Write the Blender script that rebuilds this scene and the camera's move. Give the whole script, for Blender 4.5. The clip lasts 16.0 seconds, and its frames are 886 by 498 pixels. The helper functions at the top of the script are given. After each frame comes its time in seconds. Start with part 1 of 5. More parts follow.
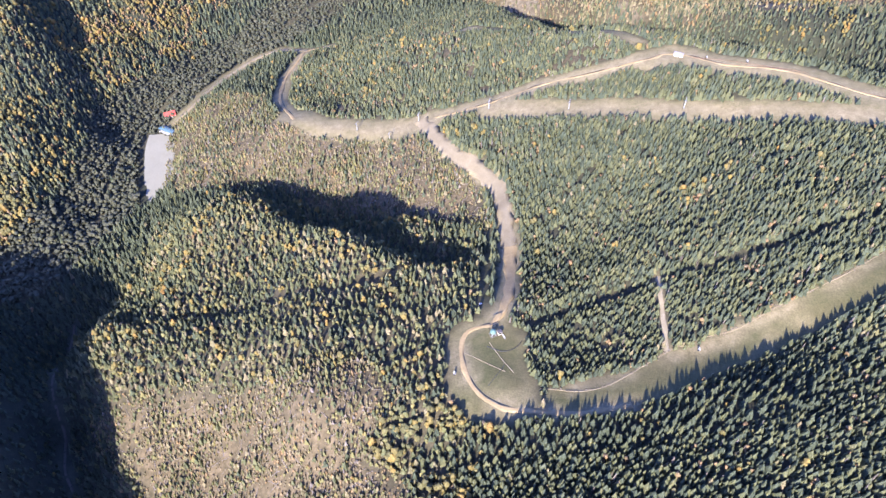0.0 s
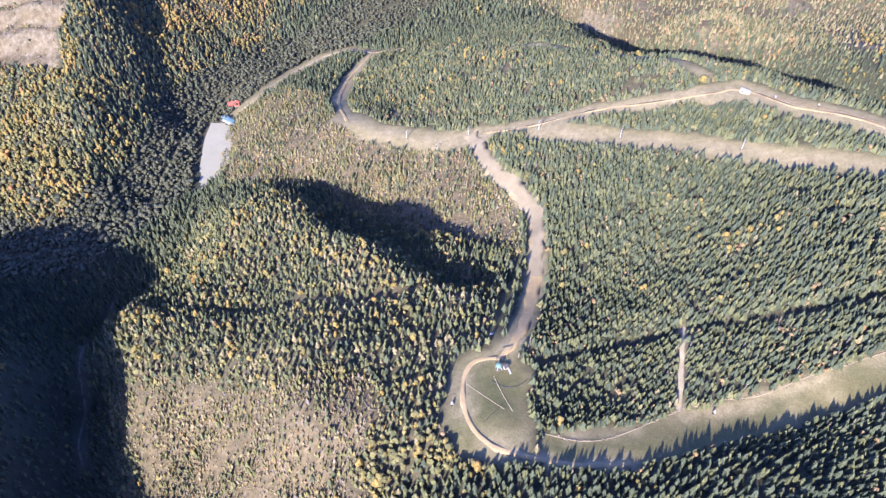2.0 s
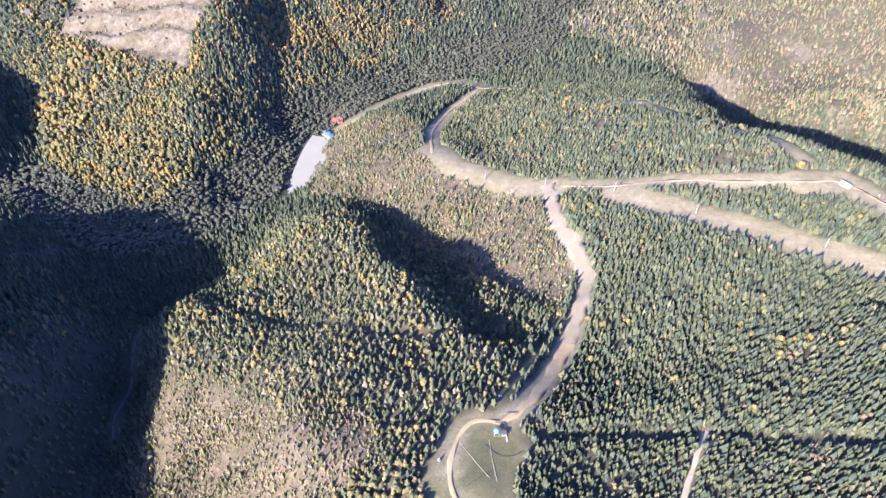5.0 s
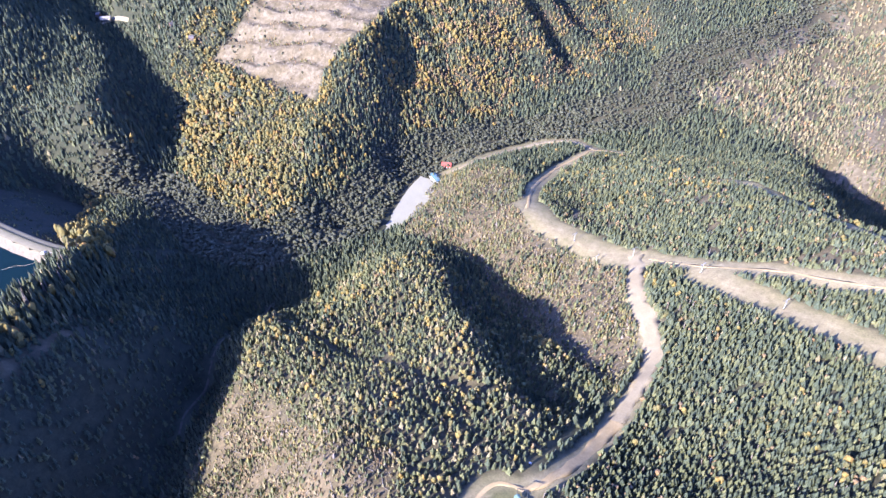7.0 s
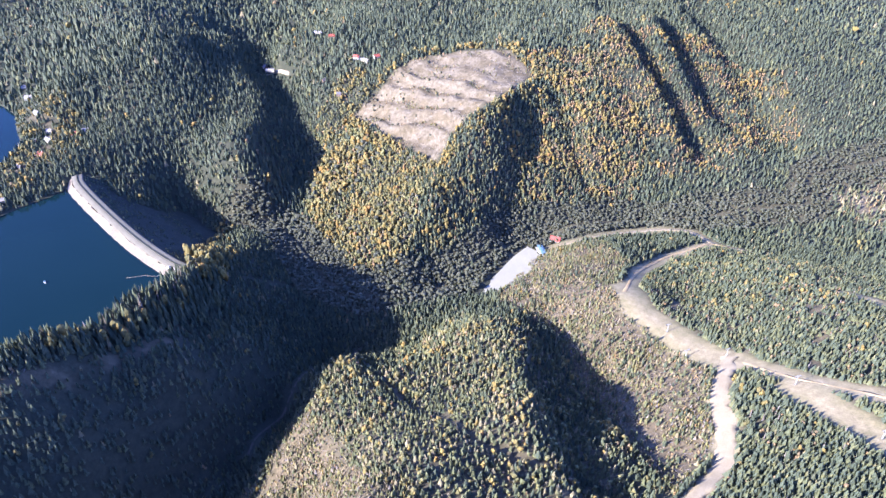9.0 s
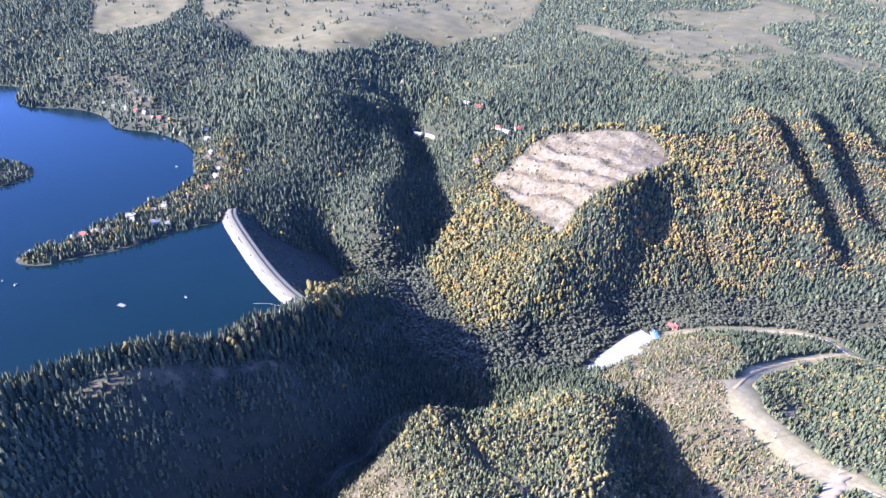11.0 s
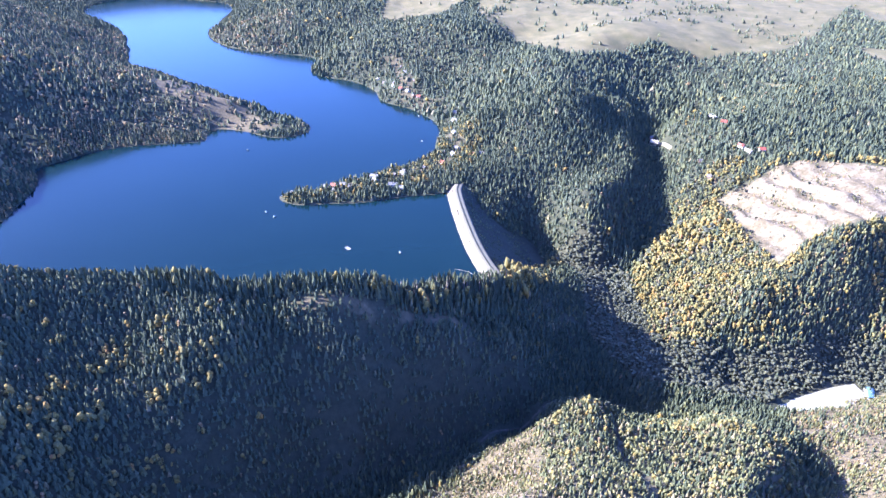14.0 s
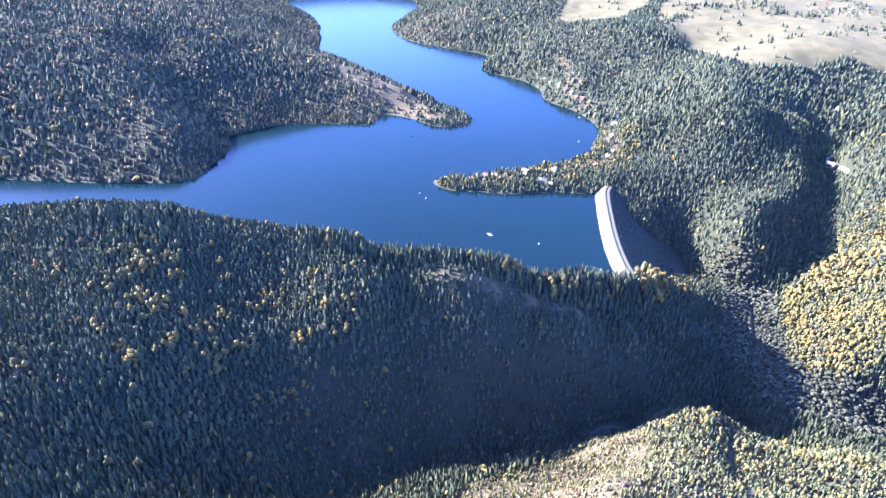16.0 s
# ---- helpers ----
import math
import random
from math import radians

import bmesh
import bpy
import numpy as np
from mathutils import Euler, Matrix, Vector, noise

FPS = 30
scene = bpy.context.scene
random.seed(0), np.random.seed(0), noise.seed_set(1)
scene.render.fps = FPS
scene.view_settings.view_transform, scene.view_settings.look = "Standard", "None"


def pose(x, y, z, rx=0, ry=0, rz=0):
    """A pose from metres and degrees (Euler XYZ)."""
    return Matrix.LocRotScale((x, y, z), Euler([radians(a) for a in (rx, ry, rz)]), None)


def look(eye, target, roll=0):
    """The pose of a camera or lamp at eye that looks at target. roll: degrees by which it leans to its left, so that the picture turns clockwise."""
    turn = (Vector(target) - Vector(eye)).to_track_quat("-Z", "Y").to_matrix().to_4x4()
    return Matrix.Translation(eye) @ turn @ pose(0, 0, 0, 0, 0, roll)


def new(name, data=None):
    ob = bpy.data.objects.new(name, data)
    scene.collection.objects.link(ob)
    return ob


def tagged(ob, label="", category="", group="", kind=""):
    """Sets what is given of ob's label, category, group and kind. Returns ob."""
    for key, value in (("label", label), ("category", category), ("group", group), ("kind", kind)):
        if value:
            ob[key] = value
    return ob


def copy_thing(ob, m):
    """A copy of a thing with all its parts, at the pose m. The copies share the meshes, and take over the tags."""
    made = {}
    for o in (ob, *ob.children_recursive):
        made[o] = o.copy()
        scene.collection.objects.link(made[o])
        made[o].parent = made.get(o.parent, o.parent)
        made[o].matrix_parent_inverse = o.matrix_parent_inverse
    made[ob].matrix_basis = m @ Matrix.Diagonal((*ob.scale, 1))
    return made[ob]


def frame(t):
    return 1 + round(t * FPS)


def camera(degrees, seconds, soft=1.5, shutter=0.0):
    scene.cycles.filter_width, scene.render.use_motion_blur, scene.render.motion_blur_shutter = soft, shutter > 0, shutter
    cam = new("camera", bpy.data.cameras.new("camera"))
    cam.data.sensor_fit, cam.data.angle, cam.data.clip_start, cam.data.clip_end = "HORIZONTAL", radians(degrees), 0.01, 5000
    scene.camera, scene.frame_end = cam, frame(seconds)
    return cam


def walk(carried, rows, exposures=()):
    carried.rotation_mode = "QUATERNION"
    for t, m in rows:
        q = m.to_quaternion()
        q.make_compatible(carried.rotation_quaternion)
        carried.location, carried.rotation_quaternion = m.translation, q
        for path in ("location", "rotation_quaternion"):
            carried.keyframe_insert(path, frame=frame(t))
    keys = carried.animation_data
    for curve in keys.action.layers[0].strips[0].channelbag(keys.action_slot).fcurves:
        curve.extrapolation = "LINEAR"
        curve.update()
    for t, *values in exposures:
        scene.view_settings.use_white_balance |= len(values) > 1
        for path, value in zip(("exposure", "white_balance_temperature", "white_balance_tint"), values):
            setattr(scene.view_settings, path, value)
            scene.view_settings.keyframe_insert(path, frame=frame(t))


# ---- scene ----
PATH = [
    (0.0, look((0.01, 0.01, 518.66), (-0.03, 689.75, -205.40), -0.17)),
    (0.5, look((9.51, 6.50, 519.16), (-17.05, 695.88, -204.75), -0.06)),
    (1.0, look((19.19, 12.69, 519.72), (-35.90, 700.82, -203.77), 0.03)),
    (1.5, look((28.70, 18.37, 519.95), (-51.46, 704.78, -202.84), -0.01)),
    (2.0, look((39.20, 24.25, 520.25), (-60.59, 709.26, -201.41), 0.07)),
    (2.5, look((49.76, 30.15, 520.44), (-65.19, 713.85, -200.21), 0.07)),
    (3.0, look((59.96, 35.61, 521.11), (-80.73, 720.20, -194.12), 0.13)),
    (3.5, look((70.11, 41.68, 522.11), (-104.39, 724.21, -187.61), 0.21)),
    (4.0, look((80.08, 47.28, 523.21), (-121.12, 728.37, -180.79), 0.31)),
    (6.5, look((135.27, 75.51, 534.88), (-263.51, 707.58, -129.56), -0.54)),
    (7.0, look((146.70, 80.66, 537.11), (-296.82, 702.47, -108.37), -0.66)),
    (7.5, look((158.54, 85.78, 538.81), (-330.15, 693.68, -87.00), -0.79)),
    (8.0, look((170.57, 91.45, 539.35), (-364.97, 680.42, -65.88), -0.82)),
    (10.5, look((228.32, 117.94, 537.41), (-516.63, 564.67, 41.95), -0.27)),
    (11.0, look((239.93, 123.65, 536.94), (-542.19, 529.72, 64.29), -0.21)),
    (11.5, look((251.19, 130.30, 536.06), (-557.91, 486.11, 68.35), -0.18)),
    (12.0, look((263.00, 137.21, 535.61), (-567.76, 439.55, 68.25), -0.03)),
    (12.5, look((274.48, 143.35, 535.48), (-573.60, 392.84, 68.03), 0.07)),
    (13.0, look((285.74, 149.24, 534.96), (-576.71, 343.64, 67.63), 0.18)),
    (13.5, look((297.07, 155.35, 534.41), (-575.91, 295.32, 67.16), 0.28)),
    (14.0, look((309.25, 162.16, 534.24), (-570.95, 245.15, 66.97), 0.30)),
    (14.5, look((320.44, 168.96, 533.83), (-563.44, 196.37, 66.91), 0.38)),
    (15.0, look((331.38, 175.11, 532.71), (-552.95, 145.52, 66.79), 0.48)),
    (15.5, look((343.16, 181.42, 531.91), (-537.94, 96.14, 66.73), 0.55)),
    (16.0, look((354.84, 188.55, 531.62), (-519.77, 50.37, 66.88), 0.58)),
]
cam = camera(65.14, 16.0)
walk(cam, PATH, [(0.0, 1.99, 5550, 21), (7.0, 2.30, 5350, 22.5), (11.0, 2.49, 5150, 21.5), (13.0, 2.75, 5100, 20), (14.0, 2.88, 5100, 19.5), (16.0, 3.22, 5250, 19)])


# ---- daylight: a clear autumn noon ----
SUN_AZ, SUN_EL = radians(194.5), radians(27.5)  # the sun stands to the south-south-west of the plan
sun_way = Vector((math.sin(SUN_AZ) * math.cos(SUN_EL), math.cos(SUN_AZ) * math.cos(SUN_EL), math.sin(SUN_EL)))
world = bpy.data.worlds.new("sky")
scene.world = world
world.use_nodes = True
wn = world.node_tree.nodes
sky = wn.new("ShaderNodeTexSky")
sky.sky_type, sky.sun_disc = "NISHITA", False
sky.sun_elevation, sky.sun_rotation = SUN_EL, SUN_AZ
sky.altitude, sky.air_density, sky.dust_density, sky.ozone_density = 1300, 1.0, 4.0, 1.8
deep = wn.new("ShaderNodeMix")  # a deep autumn blue
deep.data_type, deep.blend_type = "RGBA", "MULTIPLY"
deep.inputs[0].default_value, deep.inputs[7].default_value = 1.0, (0.78, 0.92, 1.62, 1)
world.node_tree.links.new(sky.outputs["Color"], deep.inputs[6])
world.node_tree.links.new(deep.outputs[2], wn["Background"].inputs["Color"])
wn["Background"].inputs["Strength"].default_value = 0.095
sun = new("sun", bpy.data.lights.new("sun", "SUN"))
sun.data.energy, sun.data.angle, sun.data.color = 5.2, radians(0.55), (1.0, 0.885, 0.69)
sun.matrix_world = look(sun_way * 900, (0, 0, 0))


# ---- materials ----
def material(name, rough=0.9):
    m = bpy.data.materials.new(name)
    m.use_nodes = True
    m.node_tree.nodes["Principled BSDF"].inputs["Roughness"].default_value = rough
    m.node_tree.nodes["Principled BSDF"].inputs["Specular IOR Level"].default_value = 0.2
    return m


def ramp(nt, source, stops):
    r = nt.nodes.new("ShaderNodeValToRGB")
    while len(r.color_ramp.elements) < len(stops):
        r.color_ramp.elements.new(0.5)
    for e, (at, c) in zip(r.color_ramp.elements, stops):
        e.position, e.color = at, (*c, 1)
    nt.links.new(source, r.inputs["Fac"])
    return r.outputs["Color"]


def noise_node(nt, size, detail=4, rough=0.6, coord=None, kind="ShaderNodeTexNoise"):
    """Noise with grains of about `size` metres, in world metres."""
    if coord is None:
        g = nt.nodes.new("ShaderNodeNewGeometry")
        coord = g.outputs["Position"]
    n = nt.nodes.new(kind)
    n.inputs["Scale"].default_value = 1.0 / size
    n.inputs["Detail"].default_value = detail
    n.inputs["Roughness"].default_value = rough
    nt.links.new(coord, n.inputs["Vector"])
    return n.outputs["Fac"]


def blend(nt, fac, a, b, mode="MIX"):
    m = nt.nodes.new("ShaderNodeMix")
    m.data_type, m.blend_type = "RGBA", mode
    for socket, v in ((m.inputs[0], fac), (m.inputs[6], a), (m.inputs[7], b)):
        if isinstance(v, (int, float)):
            socket.default_value = v
        elif isinstance(v, tuple):
            socket.default_value = (*v, 1)
        else:
            nt.links.new(v, socket)
    return m.outputs[2]


def bump(nt, height, strength, distance):
    b = nt.nodes.new("ShaderNodeBump")
    b.inputs["Strength"].default_value, b.inputs["Distance"].default_value = strength, distance
    nt.links.new(height, b.inputs["Height"])
    nt.links.new(b.outputs["Normal"], nt.nodes["Principled BSDF"].inputs["Normal"])


def two_scale(name, stops, big, small, rough=0.9, relief=0.0, dist=0.3, metal=0.0, spec=None):
    """A surface whose colour runs over the stops by coarse and fine noise."""
    m = material(name, rough)
    nt = m.node_tree
    a, b = noise_node(nt, big), noise_node(nt, small, 5, 0.7)
    mix = nt.nodes.new("ShaderNodeMath")
    mix.operation = "MULTIPLY_ADD"
    mix.inputs[1].default_value = 0.5
    half = nt.nodes.new("ShaderNodeMath")
    half.operation = "MULTIPLY"
    half.inputs[1].default_value = 0.5
    nt.links.new(a, half.inputs[0])
    nt.links.new(b, mix.inputs[0])
    nt.links.new(half.outputs[0], mix.inputs[2])
    nt.links.new(ramp(nt, mix.outputs[0], stops), nt.nodes["Principled BSDF"].inputs["Base Color"])
    nt.nodes["Principled BSDF"].inputs["Metallic"].default_value = metal
    if relief:
        bump(nt, b, relief, dist)
    return m


def foliage(name, stops, rough=0.85, thin=0.2, dist=0.5):
    """Leaves or needles: each tree takes its own shade, with a fine mottling; thin is the share of light that passes through."""
    m = material(name, rough)
    nt = m.node_tree
    g = nt.nodes.new("ShaderNodeNewGeometry")
    info = nt.nodes.new("ShaderNodeObjectInfo")
    add = nt.nodes.new("ShaderNodeMath")
    add.operation = "ADD"
    nt.links.new(g.outputs["Random Per Island"], add.inputs[0])
    nt.links.new(info.outputs["Random"], add.inputs[1])
    frac = nt.nodes.new("ShaderNodeMath")
    frac.operation = "FRACT"
    nt.links.new(add.outputs[0], frac.inputs[0])
    stand = nt.nodes.new("ShaderNodeMapRange")
    stand.inputs["From Min"].default_value, stand.inputs["From Max"].default_value = 0.32, 0.68
    nt.links.new(noise_node(nt, 28, 2, 0.5, g.outputs["Position"]), stand.inputs["Value"])
    share = nt.nodes.new("ShaderNodeMix")
    share.inputs[0].default_value = 0.6
    nt.links.new(stand.outputs["Result"], share.inputs[2])
    nt.links.new(frac.outputs[0], share.inputs[3])
    tone = ramp(nt, share.outputs[0], stops)
    fine = noise_node(nt, 0.8, 3, 0.7, g.outputs["Position"])
    shade = ramp(nt, fine, [(0.3, (0.5, 0.5, 0.5)), (0.7, (1.45, 1.45, 1.45))])
    colour = blend(nt, 1.0, tone, shade, "MULTIPLY")
    nt.links.new(colour, nt.nodes["Principled BSDF"].inputs["Base Color"])
    bump(nt, fine, 0.35, dist)
    leaf, mix = nt.nodes.new("ShaderNodeBsdfTranslucent"), nt.nodes.new("ShaderNodeMixShader")
    nt.links.new(colour, leaf.inputs["Color"])
    mix.inputs[0].default_value = thin
    nt.links.new(nt.nodes["Principled BSDF"].outputs[0], mix.inputs[1])
    nt.links.new(leaf.outputs[0], mix.inputs[2])
    nt.links.new(mix.outputs[0], nt.nodes["Material Output"].inputs["Surface"])
    return m


SPRUCE = foliage("spruce_needles", [(0, (0.046, 0.057, 0.038)), (0.4, (0.063, 0.076, 0.048)), (0.8, (0.083, 0.095, 0.058)), (1, (0.108, 0.112, 0.066))])
PINE = foliage("young_conifer_needles", [(0, (0.070, 0.078, 0.042)), (0.45, (0.096, 0.103, 0.051)), (0.8, (0.126, 0.127, 0.061)), (1, (0.162, 0.148, 0.072))])
BIRCH = foliage("yellow_leaves", [(0, (0.088, 0.090, 0.042)), (0.3, (0.124, 0.112, 0.047)), (0.5, (0.168, 0.137, 0.050)), (0.7, (0.228, 0.168, 0.050)), (0.88, (0.262, 0.164, 0.050)), (1, (0.230, 0.116, 0.052))], thin=0.25)
OLIVE = foliage("yellow_green_leaves", [(0, (0.100, 0.107, 0.047)), (0.5, (0.155, 0.146, 0.060)), (1, (0.225, 0.186, 0.072))], thin=0.2)
RUST = foliage("rust_leaves", [(0, (0.155, 0.118, 0.068)), (0.5, (0.215, 0.150, 0.078)), (0.9, (0.260, 0.162, 0.075)), (1, (0.245, 0.105, 0.072))], thin=0.2)
ALDER = foliage("grey_green_twigs", [(0, (0.074, 0.078, 0.050)), (0.5, (0.092, 0.095, 0.062)), (1, (0.115, 0.112, 0.074))], thin=0.35)
LARCH = foliage("pale_larch_needles", [(0.0, (0.11, 0.105, 0.055)), (0.5, (0.17, 0.148, 0.082)), (1.0, (0.25, 0.205, 0.125))])
TUSSOCK = foliage("dry_grass_tussocks", [(0.0, (0.09, 0.074, 0.041)), (0.5, (0.132, 0.107, 0.064)), (1.0, (0.19, 0.15, 0.095))])
SNAG = foliage("dead_grey_wood", [(0.0, (0.115, 0.098, 0.085)), (0.6, (0.18, 0.153, 0.13)), (1.0, (0.25, 0.215, 0.185))])
BARK = two_scale("bark", [(0.3, (0.06, 0.045, 0.035)), (0.7, (0.14, 0.11, 0.09))], 2.0, 0.2, 0.95)
GRAVEL = two_scale("pale_gravel", [(0.25, (0.155, 0.122, 0.071)), (0.5, (0.225, 0.182, 0.110)), (0.75, (0.305, 0.252, 0.160))], 18, 1.6, 0.95, 0.6, 0.2)
TRACK = two_scale("dirt_track", [(0.25, (0.17, 0.138, 0.086)), (0.5, (0.255, 0.212, 0.137)), (0.75, (0.35, 0.30, 0.20))], 9, 1.2, 0.95, 0.5, 0.2)
ASPHALT = two_scale("worn_pale_asphalt", [(0.3, (0.185, 0.174, 0.130)), (0.7, (0.25, 0.236, 0.18))], 25, 2.0, 0.9)
CONCRETE = two_scale("pale_concrete", [(0.3, (0.075, 0.068, 0.050)), (0.7, (0.118, 0.107, 0.080))], 12, 1.5, 0.9, 0.3, 0.1)
RIPRAP = two_scale("pale_rock_fill", [(0.3, (0.095, 0.078, 0.056)), (0.7, (0.23, 0.19, 0.14))], 9, 1.4, 0.95, 1.0, 0.8)
BROWN_TRACK = two_scale("brown_dirt_track", [(0.25, (0.195, 0.140, 0.066)), (0.5, (0.285, 0.208, 0.102)), (0.75, (0.375, 0.285, 0.148))], 11, 1.3, 0.95, 0.5, 0.2)
FOREST_TRACK = two_scale("dark_forest_track", [(0.3, (0.05, 0.042, 0.03)), (0.7, (0.095, 0.078, 0.058))], 6, 1.0, 0.95)
# grassy rock whose colour also carries the shade of the outer face
SHADED_DAM_FACE = two_scale("shade_darkened_rock_fill", [(0.3, (0.020, 0.024, 0.016)), (0.55, (0.034, 0.036, 0.024)), (0.8, (0.065, 0.061, 0.045))], 16, 2.2, 0.95, 1.0, 0.8)


def water_material():
    m = material("lake_water", 0.14)
    nt = m.node_tree
    p = nt.nodes["Principled BSDF"]
    p.inputs["IOR"].default_value = 1.33
    p.inputs["Specular IOR Level"].default_value = 0.12
    c = ramp(nt, noise_node(nt, 220, 3), [(0.3, (0.003, 0.0105, 0.0135)), (0.7, (0.004, 0.0125, 0.0155))])
    nt.links.new(c, p.inputs["Base Color"])
    bump(nt, noise_node(nt, 2.5, 4, 0.6), 0.08, 0.15)
    return m


WATER = water_material()


def ground_material():
    """Forest floor, grass, bare soil and rock, laid out by the mesh's own zone layers."""
    m = material("mountain_ground", 0.95)
    nt = m.node_tree

    def zone(name):
        a = nt.nodes.new("ShaderNodeAttribute")
        a.attribute_name = name
        return a.outputs["Fac"]

    big, mid, fine = noise_node(nt, 40, 4), noise_node(nt, 7, 5, 0.7), noise_node(nt, 1.4, 4, 0.7)
    floor_c = ramp(nt, mid, [(0.3, (0.024, 0.027, 0.017)), (0.7, (0.050, 0.050, 0.030))])
    cut_c = ramp(nt, mid, [(0.25, (0.048, 0.042, 0.023)), (0.45, (0.085, 0.067, 0.037)), (0.62, (0.125, 0.096, 0.056)), (0.82, (0.19, 0.148, 0.094))])
    grass_c = ramp(nt, big, [(0.3, (0.115, 0.104, 0.047)), (0.5, (0.17, 0.141, 0.068)), (0.7, (0.235, 0.19, 0.098))])
    grass_c = blend(nt, 0.5, grass_c, ramp(nt, mid, [(0.3, (0.11, 0.105, 0.048)), (0.7, (0.255, 0.205, 0.12))]))
    meadow_c = ramp(nt, big, [(0.3, (0.073, 0.068, 0.030)), (0.5, (0.098, 0.084, 0.040)), (0.75, (0.132, 0.108, 0.054))])
    rock_c = ramp(nt, mid, [(0.25, (0.053, 0.042, 0.025)), (0.40, (0.094, 0.075, 0.047)), (0.55, (0.136, 0.112, 0.075)), (0.8, (0.225, 0.193, 0.140))])
    green_c = blend(nt, 0.5, ramp(nt, mid, [(0.3, (0.064, 0.064, 0.026)), (0.7, (0.118, 0.104, 0.044))]), ramp(nt, big, [(0.35, (0.068, 0.070, 0.028)), (0.65, (0.122, 0.098, 0.047))]))
    soil_c = ramp(nt, mid, [(0.3, (0.15, 0.120, 0.067)), (0.55, (0.225, 0.184, 0.105)), (0.8, (0.31, 0.26, 0.157))])
    c = blend(nt, zone("cut"), floor_c, cut_c)
    c = blend(nt, zone("meadow"), c, meadow_c)
    c = blend(nt, zone("grass"), c, grass_c)
    c = blend(nt, zone("green"), c, green_c)
    c = blend(nt, zone("soil"), c, soil_c)
    c = blend(nt, zone("rock"), c, rock_c)
    c = blend(nt, 1.0, c, ramp(nt, fine, [(0.3, (0.72, 0.72, 0.72)), (0.7, (1.2, 1.2, 1.2))]), "MULTIPLY")
    nt.links.new(c, nt.nodes["Principled BSDF"].inputs["Base Color"])
    bump(nt, fine, 0.6, 0.5)
    return m


GROUND = ground_material()

# ---- the lie of the land: (x, y, height) along ridges, spurs and valleys; the lake stands at 0 ----
SKI_HILL = [(64, 222, 100), (134, 232, 101), (212, 232, 119), (205, 262, 106), (122, 260, 98), (90, 263, 97), (269, 300, 106), (198, 300, 97),
            (259, 338, 111), (340, 240, 135), (420, 330, 140), (172, 345, 93), (259, 424, 110), (176, 416, 88), (99, 307, 90), (283, 503, 107),
            (253, 510, 92), (340, 480, 112), (420, 560, 118), (190, 528, 82), (150, 100, 118), (300, 60, 150), (0, 130, 92), (500, 150, 170)]
SKI_HILL_NORTH = [(115, 564, 66), (58, 502, 46), (86, 399, 68), (273, 579, 92), (259, 585, 94), (292, 662, 102), (270, 717, 96), (224, 705, 95),
                  (160, 740, 76), (138, 655, 66), (67, 688, 49), (105, 742, 50), (560, 640, 105), (19, 805, 20), (-12, 719, 8)]
SPUR = [(40, 322, 88), (33, 352, 85), (-18, 260, 84), (-5, 227, 78), (-86, 232, 50), (-55, 290, 73), (-134, 285, 52), (-104, 270, 78),
        (-19, 334, 74), (-95, 354, 65), (-60, 418, 54), (-166, 340, 42), (-184, 404, 16), (-231, 334, 12), (-219, 310, 8), (-160, 517, 6),
        (-165, 490, 8), (-237, 480, -12), (-315, 428, -36), (-333, 540, -72), (-312, 557, -46), (-257, 608, -32), (-194, 571, -8), (-129, 495, 24), (-76, 441, 56), (-238, 306, -3), (-191, 246, -20), (-290, 338, -14), (-268, 268, -32), (-232, 195, -40), (-354, 422, -46), (-180, 110, -26), (-345, 365, -44)]
GULLY = [(14, 478, 30), (8, 526, 12), (-53, 586, -8), (-90, 562, -33), (-172, 606, -46), (-242, 657, -60), (-350, 650, -90), (-30, 512, 14)]
SHELF = [(-178, 675, -38), (-185, 754, -26), (-286, 740, -58), (-135, 830, -48), (-311, 885, -72), (-220, 900, -78), (-93, 930, -32), (-237, 1054, -106),
         (26, 1050, -42), (145, 965, -8), (228, 812, 66), (300, 748, 93), (380, 692, 104), (460, 645, 106), (85, 1100, -52), (-120, 1100, -100), (-380, 780, -98), (-330, 700, -76)]
VALLEY = [(-416, 846, -114), (-417, 894, -114), (-400, 780, -113), (-440, 700, -113), (-406, 612, -98), (-470, 660, -112), (-470, 560, -100), (-505, 520, -99),
          (-460, 880, -118), (-380, 1010, -120), (-300, 1140, -124), (-200, 1240, -128), (-90, 1350, -132), (20, 1480, -136), (120, 1640, -138),
          (60, 1900, -135), (-560, 520, -97), (-640, 545, -95), (-718, 560, -95), (-765, 500, -90), (-840, 450, -96)]
GORGE = [(-425, 520, -102), (-394, 430, -100), (-360, 335, -93), (-328, 250, -80), (-294, 160, -62), (-256, 70, -46), (-208, -20, -26), (-150, -120, 8), (-85, -230, 58)]
RIDGE = [(-579, 345, 11), (-530, 300, 24), (-490, 240, 50), (-458, 229, 58), (-440, 150, 84), (-425, 80, 97), (-428, 36, 96), (-420, -60, 112), (-420, -170, 112),
         (-430, -300, 116), (-445, -430, 104), (-460, -560, 86), (-520, -700, 50)]
RIDGE_SLOPE = [(-452, 292, 20), (-381, 28, 99), (-335, 120, 72), (-323, -2, 98), (-282, -17, 62), (-290, -46, 82), (-332, -109, 84), (-311, -197, 98), (-192, -176, 78),
               (-385, 235, 46), (-425, 320, 4), (-420, 200, 64), (-230, -300, 110), (-250, -450, 90), (-613, 400, -18), (-660, 440, -48), (-706, 468, -60), (-520, 400, -52)]
